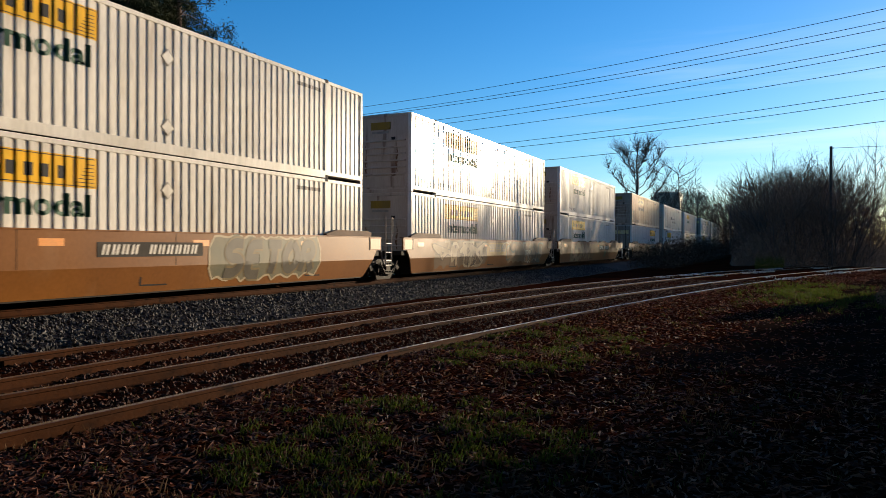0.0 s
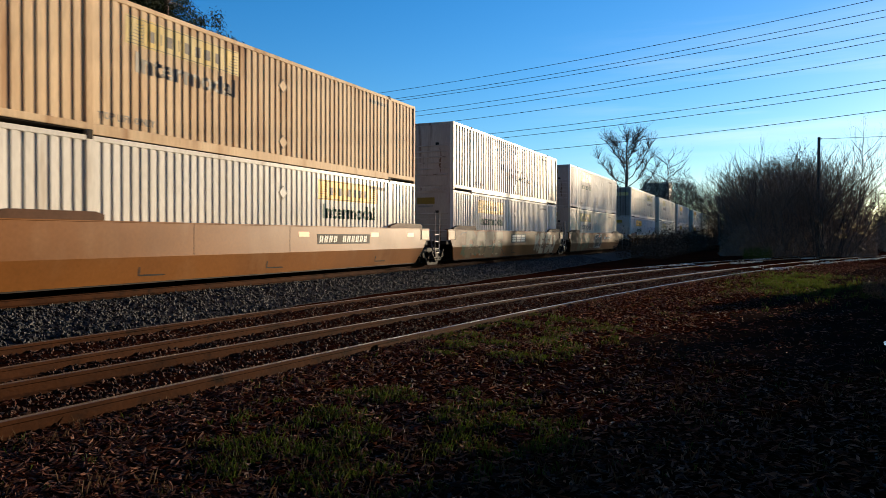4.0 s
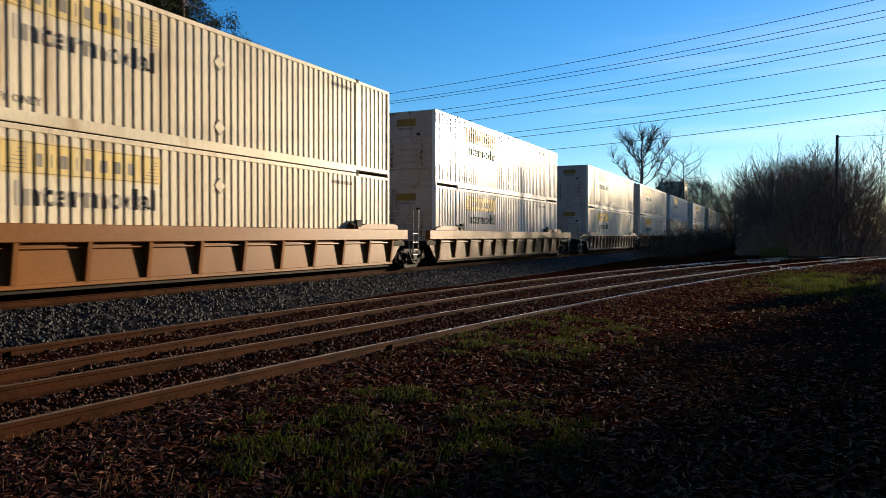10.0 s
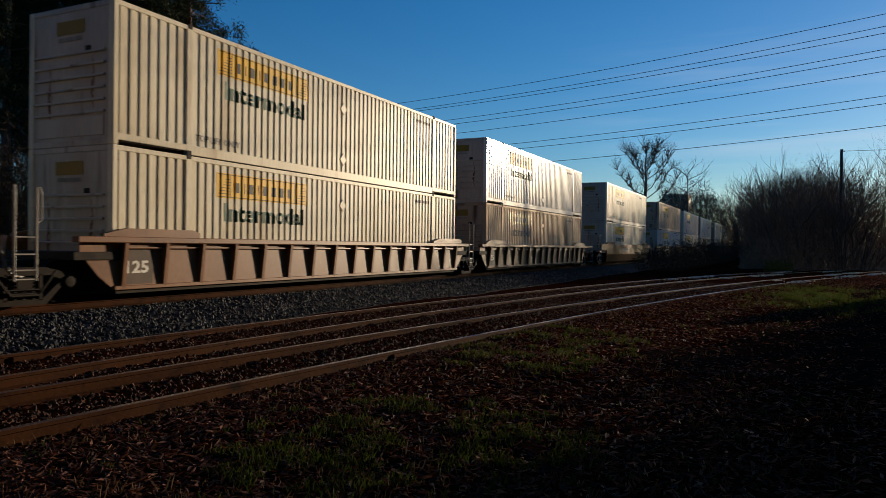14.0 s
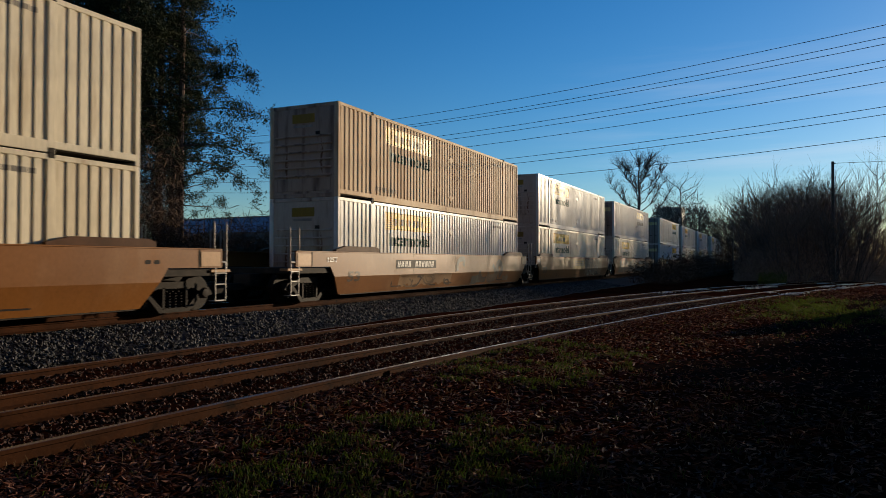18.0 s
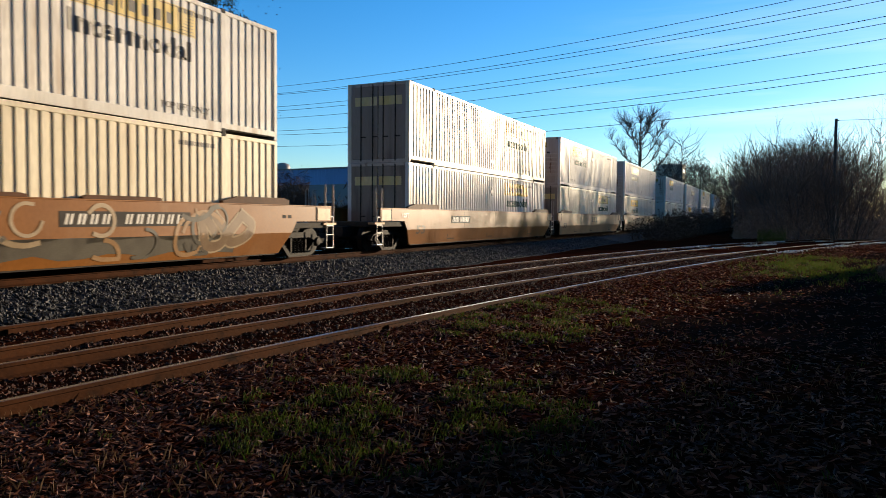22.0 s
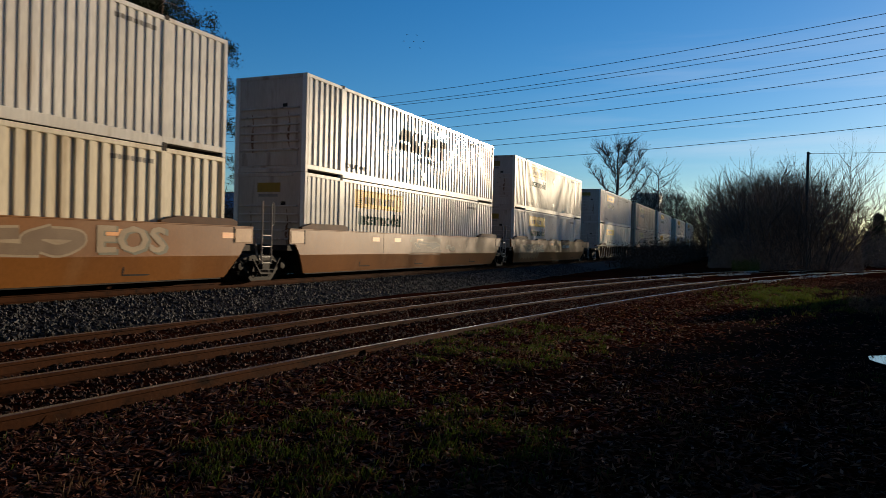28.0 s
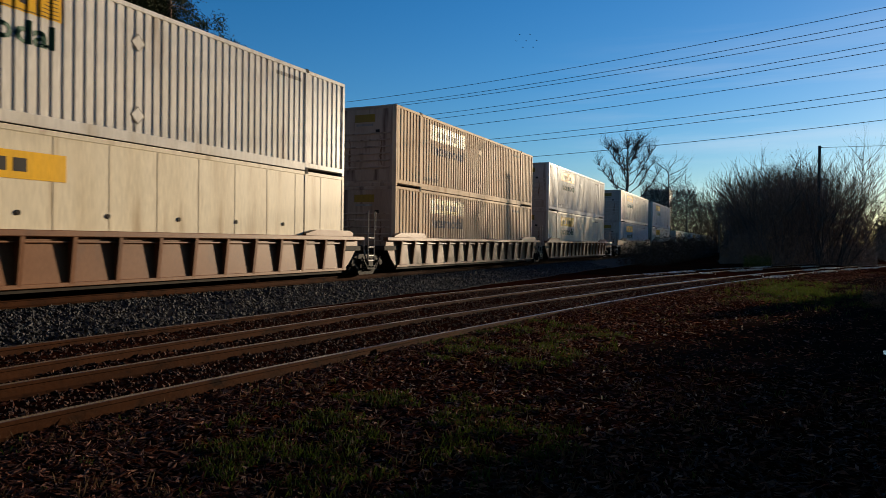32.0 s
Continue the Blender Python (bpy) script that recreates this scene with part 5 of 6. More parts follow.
    for k in (13, 14, 16):
        sill_text(CARS[k], "125T", -0.78, 1.62, 0.5, 0.14, CHALK, 1.476)


sill_marks()

# ---- trees ----
def grow(g, rnd, p, d, length, radius, level, curl=0.25, fork=3, tips=None):
    """A limb that bends and forks."""
    n = 4
    pts, rad = [p], [radius]
    q, dd = Vector(p), Vector(d)
    for i in range(n):
        dd = (dd + Vector((rnd.uniform(-1, 1), rnd.uniform(-1, 1), rnd.uniform(-0.6, 0.9))) * curl * 0.5).normalized()
        q = q + dd * length / n
        pts.append(q.copy())
        rad.append(radius * (1 - 0.55 * (i + 1) / n))
    g.tube(pts, rad, 6 if level > 2 else (4 if level > 1 else 3))
    if tips is not None:
        tips.append((pts[-1], dd))
    if level <= 0:
        return
    for k in range(fork):
        i = rnd.choice((2, 3, 4)) if k else 4
        b = pts[i]
        side = Vector((rnd.uniform(-1, 1), rnd.uniform(-1, 1), rnd.uniform(-0.2, 0.8))).normalized()
        grow(g, rnd, b, (dd + side * rnd.uniform(0.5, 1.0)).normalized(), length * rnd.uniform(0.55, 0.8), rad[i] * 0.72, level - 1, curl, fork, tips)


def bare_tree(name, seed, height, label, lean=(0, 0), clear=0.3, level=4, fork=3, girth=0.017):
    rnd = random.Random(seed)
    tree = thing(name, label, "tree", "leafless trees")
    trunk = Geo()
    pts = [Vector((0, 0, -0.3)), Vector((lean[0] * 0.3, lean[1] * 0.3, height * 0.2)), Vector((lean[0], lean[1], height * clear)), Vector((lean[0] * 1.4, lean[1] * 1.4, height * 0.62)), Vector((lean[0] * 1.5, lean[1], height * 0.8))]
    r = height * girth
    trunk.tube(pts, [r, r * 0.8, r * 0.65, r * 0.4, r * 0.22], 8)
    part("trunk", trunk, BARK, tree)
    crown = Geo()
    for i in range(11):
        t = clear + (0.8 - clear) * i / 10
        base = Vector((lean[0] * min(1.4, t / clear), lean[1], height * t))
        a = i * 2.4 + rnd.uniform(-0.5, 0.5)
        up = 0.45 + 0.7 * (t - clear)
        grow(crown, rnd, base, Vector((math.cos(a), math.sin(a), up)).normalized(), height * rnd.uniform(0.17, 0.25) * (1.15 - 0.45 * t), r * 0.42, level - 1, 0.3, fork)
    part("crown", crown, BARK, tree)
    return tree


def shrub(seed, height, stems, label, spread_r, girth=1.0):
    """A leafless, many-stemmed bush."""
    rnd = random.Random(seed)
    bush = thing("bush", label, "bush", "leafless thicket")
    st, tw = Geo(), Geo()
    for i in range(stems):
        a = rnd.uniform(0, 6.28)
        r = spread_r * math.sqrt(rnd.random())
        b = Vector((math.cos(a) * r, math.sin(a) * r, -0.2))
        d = Vector((math.cos(a) * 0.8 * r / spread_r, math.sin(a) * 0.8 * r / spread_r, 1)).normalized()
        tips = []
        grow(st, rnd, b, d, height * rnd.uniform(0.36, 0.54), 0.05 * girth, 1, 0.22, 4, tips)
        for p, dd in tips:
            for _ in range(3):
                grow(tw, rnd, p, (dd + Vector((rnd.uniform(-1, 1), rnd.uniform(-1, 1), rnd.uniform(-0.2, 0.7))) * 0.6).normalized(), height * rnd.uniform(0.10, 0.2), 0.02 * girth, 1, 0.3, 4)
    part("trunk", st, BARK, bush)
    part("crown", tw, TWIGS, bush)
    return bush


def cards(rnd, n, place, size, flat=0.4, thin=0.3):
    """Many small three-cornered leaves or scraps."""
    v = np.zeros((n * 3, 3))
    c = np.array([place() for _ in range(n)])
    a = np.array([[rnd.gauss(0, 1), rnd.gauss(0, 1), rnd.gauss(0, flat)] for _ in range(n)])
    b = np.array([[rnd.gauss(0, 1), rnd.gauss(0, 1), rnd.gauss(0, flat)] for _ in range(n)])
    a /= np.linalg.norm(a, axis=1)[:, None] + 1e-9
    b /= np.linalg.norm(b, axis=1)[:, None] + 1e-9
    s = np.array([size * rnd.uniform(0.6, 1.4) for _ in range(n)])[:, None]
    v[0::3], v[1::3], v[2::3] = c - a * s, c + a * s, c + b * s * thin
    return v, np.arange(n * 3).reshape(-1, 3)


def pine(seed, height, label, low=0.3, wide=0.23, sweep=()):
    rnd = random.Random(seed)
    tree = thing("pine_tree", label, "tree", "tall pines")
    trunk = Geo()
    lean = rnd.uniform(-0.5, 0.5)
    trunk.tube([(0, 0, -0.3), (lean * 0.3, 0, height * 0.35), (lean, 0.2, height * 0.7), (lean * 1.1, 0, height)], [0.24, 0.2, 0.13, 0.03], 8)
    part("trunk", trunk, PINE_BARK, tree)
    limbs = Geo()
    centres = []
    n = 46
    for i in range(n):
        t = low + (0.98 - low) * i / n
        z = height * t
        a = i * 2.4 + rnd.uniform(-0.6, 0.6)
        reach = height * wide * (1.1 - t) ** 0.6 * rnd.uniform(0.55, 1.2)
        if t < low + 0.2 and rnd.random() < 0.45:
            reach *= 0.4
        b = Vector((lean * t, 0, z))
        e = b + Vector((math.cos(a) * reach, math.sin(a) * reach, reach * rnd.uniform(-0.1, 0.35)))
        m = (b + e) / 2 + Vector((0, 0, rnd.uniform(-0.1, 0.25)))
        limbs.tube([b, m, e], [0.05, 0.035, 0.012], 4)
        for k in range(8):
            u = rnd.uniform(0.3, 1.05)
            centres.append(b + (e - b) * u + Vector((rnd.gauss(0, 0.36), rnd.gauss(0, 0.36), rnd.gauss(0.3, 0.5))))
    for z, a, reach, drop in sweep:
        b = Vector((lean * 0.5, 0, z))
        way = Vector((math.cos(radians(a)), math.sin(radians(a)), 0))
        pts = [b + way * reach * f + Vector((0, 0, 0.5 * math.sin(f * 2.4) - drop * f * f)) for f in (0, 0.25, 0.5, 0.75, 1.0)]
        limbs.tube(pts, [0.08, 0.065, 0.05, 0.03, 0.012], 5)
        for k in range(14):
            f = rnd.uniform(0.4, 1.03)
            centres.append(b + way * reach * f + Vector((rnd.gauss(0, 0.45), rnd.gauss(0, 0.45), 0.5 * math.sin(f * 2.4) - drop * f * f + rnd.gauss(0, 0.3))))
    part("branchwork", limbs, PINE_BARK, tree)
    def place():
        c = rnd.choice(centres)
        return (c.x + rnd.gauss(0, 0.22), c.y + rnd.gauss(0, 0.22), c.z + rnd.gauss(0, 0.19))
    v, f = cards(rnd, 44000, place, 0.10, 0.9, 0.55)
    part("crown", raw("crown", v, f, NEEDLES), None, tree)
    return tree


def polar(az, d):
    """A place by its bearing from the main line's direction, to the right, and its distance."""
    return d * math.sin(radians(az)), d * math.cos(radians(az))


p_a = pine(11, 21.5, "tall dark pine with ragged crown and long drooping limbs", 0.30, 0.21, ((8.3, 40, 5.4, 1.6), (7.4, 65, 4.6, 1.9), (10.2, 30, 4.8, 0.4), (12.2, 50, 4.0, 0.0)))
p_a.matrix_basis = pose(*polar(-45.7, 44), 0)
p_b = pine(12, 21.0, "tall dark pine with bare lower trunk", 0.36)
p_b.matrix_basis = pose(*polar(-47.2, 47), 0)
p_c = pine(13, 18.5, "tall dark pine with ragged crown", 0.30)
p_c.matrix_basis = pose(*polar(-49.3, 42), 0)
for src, az, d, turn in ((p_b, -51.4, 46, 70), (p_a, -53.4, 43, 130), (p_c, -55.2, 47, 200), (p_b, -57.4, 41, 250), (p_a, -59.6, 45, 300), (p_c, -46.2, 53, 40), (p_a, -50.4, 54, 210), (p_b, -54.6, 55, 10), (p_c, -62.0, 44, 100), (p_b, -58.5, 56, 160), (p_c, -52.4, 60, 20)):
    copy_thing(src, pose(*polar(az, d), 0, 0, 0, turn))

# pines behind the camera, never in view, added to cut the sky light
for i in range(22):
    m = copy_thing((p_b, p_c)[i % 2], pose(-56 + i * 4.6, -21 - 4 * (i % 3), 0, 0, 0, i * 50))
    m.scale = (1.35, 1.35, 1.35)

def round_tree(seed, height, fork_z, reach, label):
    """A leafless tree: upright leaders from low forks, each ending in bunches of fine twigs."""
    rnd = random.Random(seed)
    tree = thing("bare_tree", label, "tree", "leafless trees")
    spine = [Vector((0, 0, -0.3)), Vector((0.1, 0.05, fork_z)), Vector((0.3, 0, height * 0.62)), Vector((0.1, 0.1, height * 0.8)), Vector((0.35, 0, height * 0.93))]
    part("trunk", Geo().tube(spine, [0.32, 0.24, 0.16, 0.10, 0.04], 8), BARK, tree)
    crown = Geo()

    def bunch(p, d, size):
        for _ in range(8):
            w = (d + Vector((rnd.uniform(-1, 1), rnd.uniform(-1, 1), rnd.uniform(-0.3, 0.9)))).normalized()
            grow(crown, rnd, p, w, size * rnd.uniform(0.6, 1.15), 0.04, 2, 0.4, 3)

    for i in range(15):
        t = i / 14
        z = fork_z * 0.86 + (height * 0.86 - fork_z * 0.86) * t
        k = max(j for j in range(5) if spine[j].z <= z)
        q = spine[min(k + 1, 4)]
        base = spine[k].lerp(q, (z - spine[k].z) / max(0.01, q.z - spine[k].z))
        a = i * 2.4 + rnd.uniform(-0.4, 0.4)
        out = reach * (1.0 - 0.62 * t) * rnd.uniform(0.75, 1.1)
        up = (height * 0.97 - z) * (0.50 + 0.35 * t) * rnd.uniform(0.7, 1.0)
        pts = [base + Vector((math.cos(a) * out * f ** 0.8, math.sin(a) * out * f ** 0.8, up * f ** 1.3)) + Vector((rnd.uniform(-1, 1), rnd.uniform(-1, 1), 0)) * 0.16 * (f > 0) for f in (0, 0.2, 0.4, 0.6, 0.8, 1.0)]
        crown.tube(pts, [0.085 - 0.03 * t, 0.075 - 0.028 * t, 0.065 - 0.025 * t, 0.055 - 0.02 * t, 0.045 - 0.015 * t, 0.028], 6)
        for j in (2, 3, 4, 5):
            bunch(pts[j], (pts[j] - pts[j - 1]).normalized(), 0.95 if j < 5 else 1.25)
    part("crown", crown, BARK, tree)
    return tree


t1 = round_tree(21, 17.6, 8.2, 4.9, "tall leafless tree with a fine spreading crown")
t1.matrix_basis = pose(*polar(-10.15, 108), 0)
t2 = bare_tree("bare_tree", 22, 18.5, "thin leafless tree with upright limbs", (-0.2, 0), 0.5, 3, 3, 0.009)
t2.matrix_basis = pose(*polar(-6.85, 132), 0)
for az, d, s, turn in ((-7.6, 150, 0.75, 40), (-5.6, 150, 0.72, 100), (-4.6, 160, 0.66, 160), (-3.6, 165, 0.62, 220), (-8.6, 165, 0.6, 280), (-2.6, 170, 0.6, 330), (-11.6, 150, 0.55, 80)):
    m = copy_thing(t1 if turn % 80 else t2, pose(*polar(az, d), 0, 0, 0, turn))
    m.scale = (s, s, s)

b_a = shrub(31, 9.3, 24, "dark leafless thicket beside the tracks", 2.5)
b_a.matrix_basis = pose(*polar(1.2, 70), 0)
b_b = shrub(32, 9.7, 24, "dark leafless thicket beside the tracks", 2.4)
b_b.matrix_basis = pose(*polar(3.2, 69), 0)
for src, az, d, s, turn in ((b_a, -0.2, 71, 0.86, 60), (b_b, -0.9, 73, 0.62, 130), (b_b, 4.2, 68, 0.74, 200), (b_a, 2.3, 75, 0.9, 260), (b_a, 0.6, 77, 0.88, 20), (b_b, 5.1, 70, 0.5, 90)):
    m = copy_thing(src, pose(*polar(az, d), 0, 0, 0, turn))
    m.scale = (s, s, s)
# bushes set just out of view, added to shade the dirt
dry_bush = shrub(34, 1.5, 46, "low dry brown bush at the edge of the dirt", 1.0, 0.3)
dry_bush.matrix_basis = pose(5.0, 23.6, 0)
for x, y, s, turn in ((5.9, 22.8, 1.5, 40), (7.0, 22.2, 2.0, 100), (8.4, 22.4, 2.4, 160), (10.4, 22.2, 2.6, 220), (12.6, 22.6, 2.7, 280), (14.8, 22.2, 2.7, 330)):
    m = copy_thing(dry_bush, pose(x, y, 0, 0, 0, turn))
    m.scale = (s, s, s)
    m["label"] = "leafless brown bush out of view, shading the dirt"
sapling = bare_tree("bare_tree", 25, 11.6, "thin leafless sapling rising out of the thicket", (0.5, 0), 0.45, 3, 3, 0.008)
sapling.matrix_basis = pose(*polar(5.6, 70), 0) @ Matrix.Diagonal((0.6, 0.6, 1.0, 1.0))


def thicket(seed, n, area, top, size, material, name, label, thin=0.3, rise=0.8, settle=1.15):
    """Low tangled growth over a patch of ground."""
    rnd = random.Random(seed)
    def place():
        x, y = area(rnd)
        return (x, y, max(0.02, top(x, y) * rnd.random() ** settle * (1 + rnd.gauss(0, 0.13))))
    v, f = cards(rnd, n, place, size * 1.5, rise, thin)
    return setting(name, raw(name, v, f, material), None, label, "undergrowth", "stuff")


def wedge(a0, a1, d0, d1):
    return lambda r: polar(r.uniform(a0, a1), r.uniform(d0, d1))


def thicket_top(x, y):
    d = math.degrees(math.atan2(x, y)) - 3.3
    return max(0.4, 6.3 * (1 - (d / (4.5 if d > 0 else 6.6)) ** 2) + 2.2 * noise.noise(Vector((x * 0.55, y * 0.55, 2))))


thicket(41, 15000, wedge(-3.2, 6.9, 66, 73), thicket_top, 0.20, BRUSH, "undergrowth", "dense dark undergrowth in the thicket", 0.10, 1.2, 1.5)
thicket(49, 1600, wedge(-1.6, 0.3, 58, 63), lambda x, y: 0.8, 0.14, GRASS, "grass", "pale green tall grass at the foot of the thicket", 0.08, 1.6)
# beyond x 4.4 the brush rises out of view, added to shade the dirt
thicket(50, 15000, lambda r: (r.uniform(2.55, 17), r.uniform(21.8, 25.0)), lambda x, y: min(3.8, 0.5 + 0.08 * max(0, x - 2.7) + 1.3 * max(0, x - 4.4)) + 0.12 * math.sin(x * 2.1), 0.07, TWIGS, "undergrowth", "brown brush at the lot's edge, its unseen part added for shade", 0.12, 1.2)
thicket(52, 9000, wedge(3.0, 9.5, 95, 125), lambda x, y: 4.2 + 0.8 * math.sin(x * 0.8), 0.30, BRUSH, "undergrowth", "dark brush beyond the thicket", 0.12, 1.2)
thicket(55, 26000, wedge(-46, -36, 38, 48), lambda x, y: 3.1 + 0.7 * math.sin(x * 0.9), 0.20, SHADE_BRUSH, "undergrowth", "low brown undergrowth before the warehouse", 0.12, 1.2)
thicket(42, 84000, wedge(-66, -45.5, 33, 48), lambda x, y: 5.6 + 1.4 * math.sin(x * 0.9), 0.20, SHADE_BRUSH, "undergrowth", "brown undergrowth below the pines", 0.12, 1.2)
thicket(43, 9000, wedge(-41, -12, 70, 95), lambda x, y: 3.4 + math.sin(x * 0.3), 0.28, FOREST, "undergrowth", "dark scrub before the warehouse")
thicket(44, 30000, wedge(-9.0, -1.5, 150, 215), lambda x, y: min(14.0, max(4.0, 6.4 - 2.07 * (math.degrees(math.atan2(x, y)) + 2.0) + 1.6 * math.sin(x * 0.6))), 0.55, FOREST, "far_woods", "reddish brown leafless woods in the distance", 0.09, 1.6)
thicket(51, 26000, lambda r: (r.uniform(-5.5, -1), 95 + 95 * r.random()), lambda x, y: 4.0 + 0.015 * (y - 95) + 0.8 * math.sin(y * 0.5), 0.24, TWIGS, "undergrowth", "dense dark growth beside the main line")
thicket(48, 22000, lambda r: (r.uniform(-10.6, -6.9), 54 + 62 * r.random()), lambda x, y: 1.5 + 0.4 * math.sin(y * 0.9) + 0.9 * min(1, max(0, (y - 64) / 12)), 0.10, SHADE_BRUSH, "undergrowth", "low shade-toned brush beside the main line")
thicket(45, 16000, wedge(-3.0, 40, 110, 240), lambda x, y: (5.4 + 1.4 * math.sin(x * 0.13)) * min(1.0, max(0.15, (math.degrees(math.atan2(x, y)) + 3.0) / 3.0)), 0.5, FOREST, "far_woods", "low dark woods in the distance")

# a row of growth along the main line, hidden beyond the thicket, and unseen trees at the lot's edge: added to shade the
# train and the dirt
ROW = ((3, 97, 1.12, 15), (6, 102, 1.1, 75), (3, 108, 1.2, 260), (0, 113, 1.3, 320), (3, 124, 1.45, 30), (0, 138, 1.6, 100), (2, 152, 1.75, 170), (0, 168, 1.9, 240), (1, 186, 2.0, 310), (-1, 205, 2.0, 20),
       (26, 91, 0.62, 110), (30, 88, 0.65, 170), (34, 88, 0.6, 230), (38, 87, 0.68, 290), (44, 90, 0.7, 10))
for i, (x, y, s, turn) in enumerate(ROW):
    m = copy_thing(b_a if i % 2 else b_b, pose(x, y, 0, 0, 0, turn))
    m.scale = (s, s, s)
    m["label"] = "leafless thicket added mostly out of view to cast shade"
thicket(46, 110000, lambda r: (r.uniform(-1, 7), 92 + 122 * r.random()), lambda x, y: 8.4 + 0.07 * (y - 84) + 1.0 * math.sin(y * 0.4), 0.20, TWIGS, "undergrowth", "dense dark growth hidden along the main line, added for shade", 0.12, 1.2)
thicket(47, 14000, lambda r: (r.uniform(22, 46), 84 + 8 * r.random()), lambda x, y: 4.6 + 1.2 * math.sin(x * 0.7), 0.18, TWIGS, "undergrowth", "unseen growth beyond the lot, added to shade the dirt")


def evergreen(seed, height, radius, label):
    """A broad evergreen with a dense leafy crown."""
    rnd = random.Random(seed)
    tree = thing("evergreen_tree", label, "tree", "evergreens round the dirt lot")
    wood = Geo().tube([(0, 0, -0.3), (0.1, 0, height * 0.3), (0, 0.1, height * 0.7), (0, 0, height * 0.95)], [0.28, 0.22, 0.12, 0.03], 8)
    centres = []
    for i in range(60):
        t = 0.16 + 0.8 * i / 60
        a = i * 2.4
        reach = radius * math.sin(math.pi * min(1, 0.25 + 0.75 * t)) ** 0.7 * rnd.uniform(0.6, 1.1)
        b = Vector((0, 0, height * t))
        e = b + Vector((math.cos(a) * reach, math.sin(a) * reach, 0.25 * reach))
        wood.tube([b, (b + e) / 2 + Vector((0, 0, 0.15)), e], [0.06, 0.04, 0.012], 4)
        centres += [b + (e - b) * rnd.uniform(0.3, 1.05) for _ in range(6)]
    part("trunk", wood, BARK, tree)
    def place():
        c = rnd.choice(centres)
        return (c.x + rnd.gauss(0, 0.35), c.y + rnd.gauss(0, 0.35), c.z + rnd.gauss(0, 0.25))
    v, f = cards(rnd, 14000, place, 0.2, 0.8, 0.8)
    part("crown", raw("crown", v, f, NEEDLES), None, tree)
    return tree


# these evergreens stand out of view, added to block sun and low sky
e_a = evergreen(61, 12.0, 3.8, "dark dense evergreen, most copies unseen shade casters")
e_a.matrix_basis = pose(8.0, 4.0, 0)
for x, y, s, turn in ((9.5, 12.0, 1.2, 50), (3.5, -5.0, 1.35, 110), (-3.5, -7.0, 1.35, 170), (13.0, 21.0, 1.25, 230), (10.0, -4.0, 1.5, 290), (16.5, 31.0, 1.2, 20), (21.0, 41.0, 1.2, 80), (-10.0, -10.0, 1.4, 10), (15.0, 8.0, 1.5, 140), (2.0, -14.0, 1.6, 200), (-17.0, -14.0, 1.5, 250), (20.0, 18.0, 1.5, 300),
                      (11.2, 28.0, 0.62, 15), (13.4, 28.6, 0.66, 95), (15.6, 27.6, 0.62, 175), (18.0, 28.4, 0.7, 255), (20.5, 28.0, 0.7, 335),
                      (11.3, 44.0, 0.34, 45), (13.2, 43.8, 0.34, 85), (15.2, 44.6, 0.36, 125), (17.4, 43.6, 0.34, 205), (19.4, 44.5, 0.36, 285), (21.6, 44.0, 0.35, 5)):
    m = copy_thing(e_a, pose(x, y, 0, 0, 0, turn))
    m.scale = (s, s, s)


def shade_tree(seed, label):
    """A broad tree with a high spreading crown, added out of view to block sky light."""
    rnd = random.Random(seed)
    tree = thing("shade_tree", label, "tree")
    wood = Geo().tube([(0, 0, -0.3), (0.1, 0, 3), (0, 0.2, 6.5), (0, 0, 10)], [0.4, 0.32, 0.24, 0.1], 10)
    centres = []
    for i in range(70):
        a, t = i * 2.4, i / 70
        b = Vector((0, 0, 6.0 + 4.0 * t))
        reach = 7.5 * math.sqrt(rnd.random()) * (1 - 0.3 * t)
        e = Vector((math.cos(a) * reach, math.sin(a) * reach, 7.2 + 4.5 * t + rnd.uniform(-0.4, 0.8)))
        wood.tube([b, (b + e) / 2 + Vector((0, 0, 0.3)), e], [0.09, 0.06, 0.015], 4)
        centres += [b + (e - b) * rnd.uniform(0.55, 1.1) for _ in range(6)]
    part("trunk", wood, BARK, tree)
    def place():
        c = rnd.choice(centres)
        return (c.x + rnd.gauss(0, 0.5), c.y + rnd.gauss(0, 0.5), max(6.6, c.z + rnd.gauss(0, 0.3)))
    v, f = cards(rnd, 22000, place, 0.26, 0.6, 0.8)
    part("crown", raw("crown", v, f, NEEDLES), None, tree)
    return tree


# two unseen trees over the camera, added to darken the near ground
s_a = shade_tree(71, "unseen broad evergreen whose high spreading crown blocks the sky")
s_a.matrix_basis = pose(5.6, 2.6, 0)
copy_thing(s_a, pose(-1.5, -3.0, 0, 0, 0, 90))

# ---- pole, wires, warehouse ----
for az, d, s, turn in ((7.7, 120, 0.62, 0), (8.6, 124, 0.5, 70), (7.1, 128, 0.42, 140)):
    m = copy_thing(e_a, pose(*polar(az, d), 0, 0, 0, turn))
    m.scale = (s * 0.8, s * 0.8, s)

pole = thing("utility_pole", "dark wooden utility pole beside the thicket", "utility pole")
px_, py_ = polar(3.27, 69)
part("shaft", Geo().tube([(0, 0, -0.5), (0, 0, 10.2)], [0.14, 0.115], 10), CREOSOTE, pole)
part("insulator", Geo().tube([(0, 0, 10.05), (0.22, 0, 10.05)], [0.035, 0.05], 8), WIRE, pole)
pole.matrix_basis = pose(px_, py_, 0)
far_pole = thing("utility_pole", "distant dark utility pole", "utility pole")
part("shaft", Geo().tube([(0, 0, -0.5), (0, 0, 9.6)], [0.17, 0.12], 8), CREOSOTE, far_pole)
part("crossarm", Geo().box(-1.1, 1.1, -0.06, 0.06, 8.9, 9.05, 0.01), CREOSOTE, far_pole)
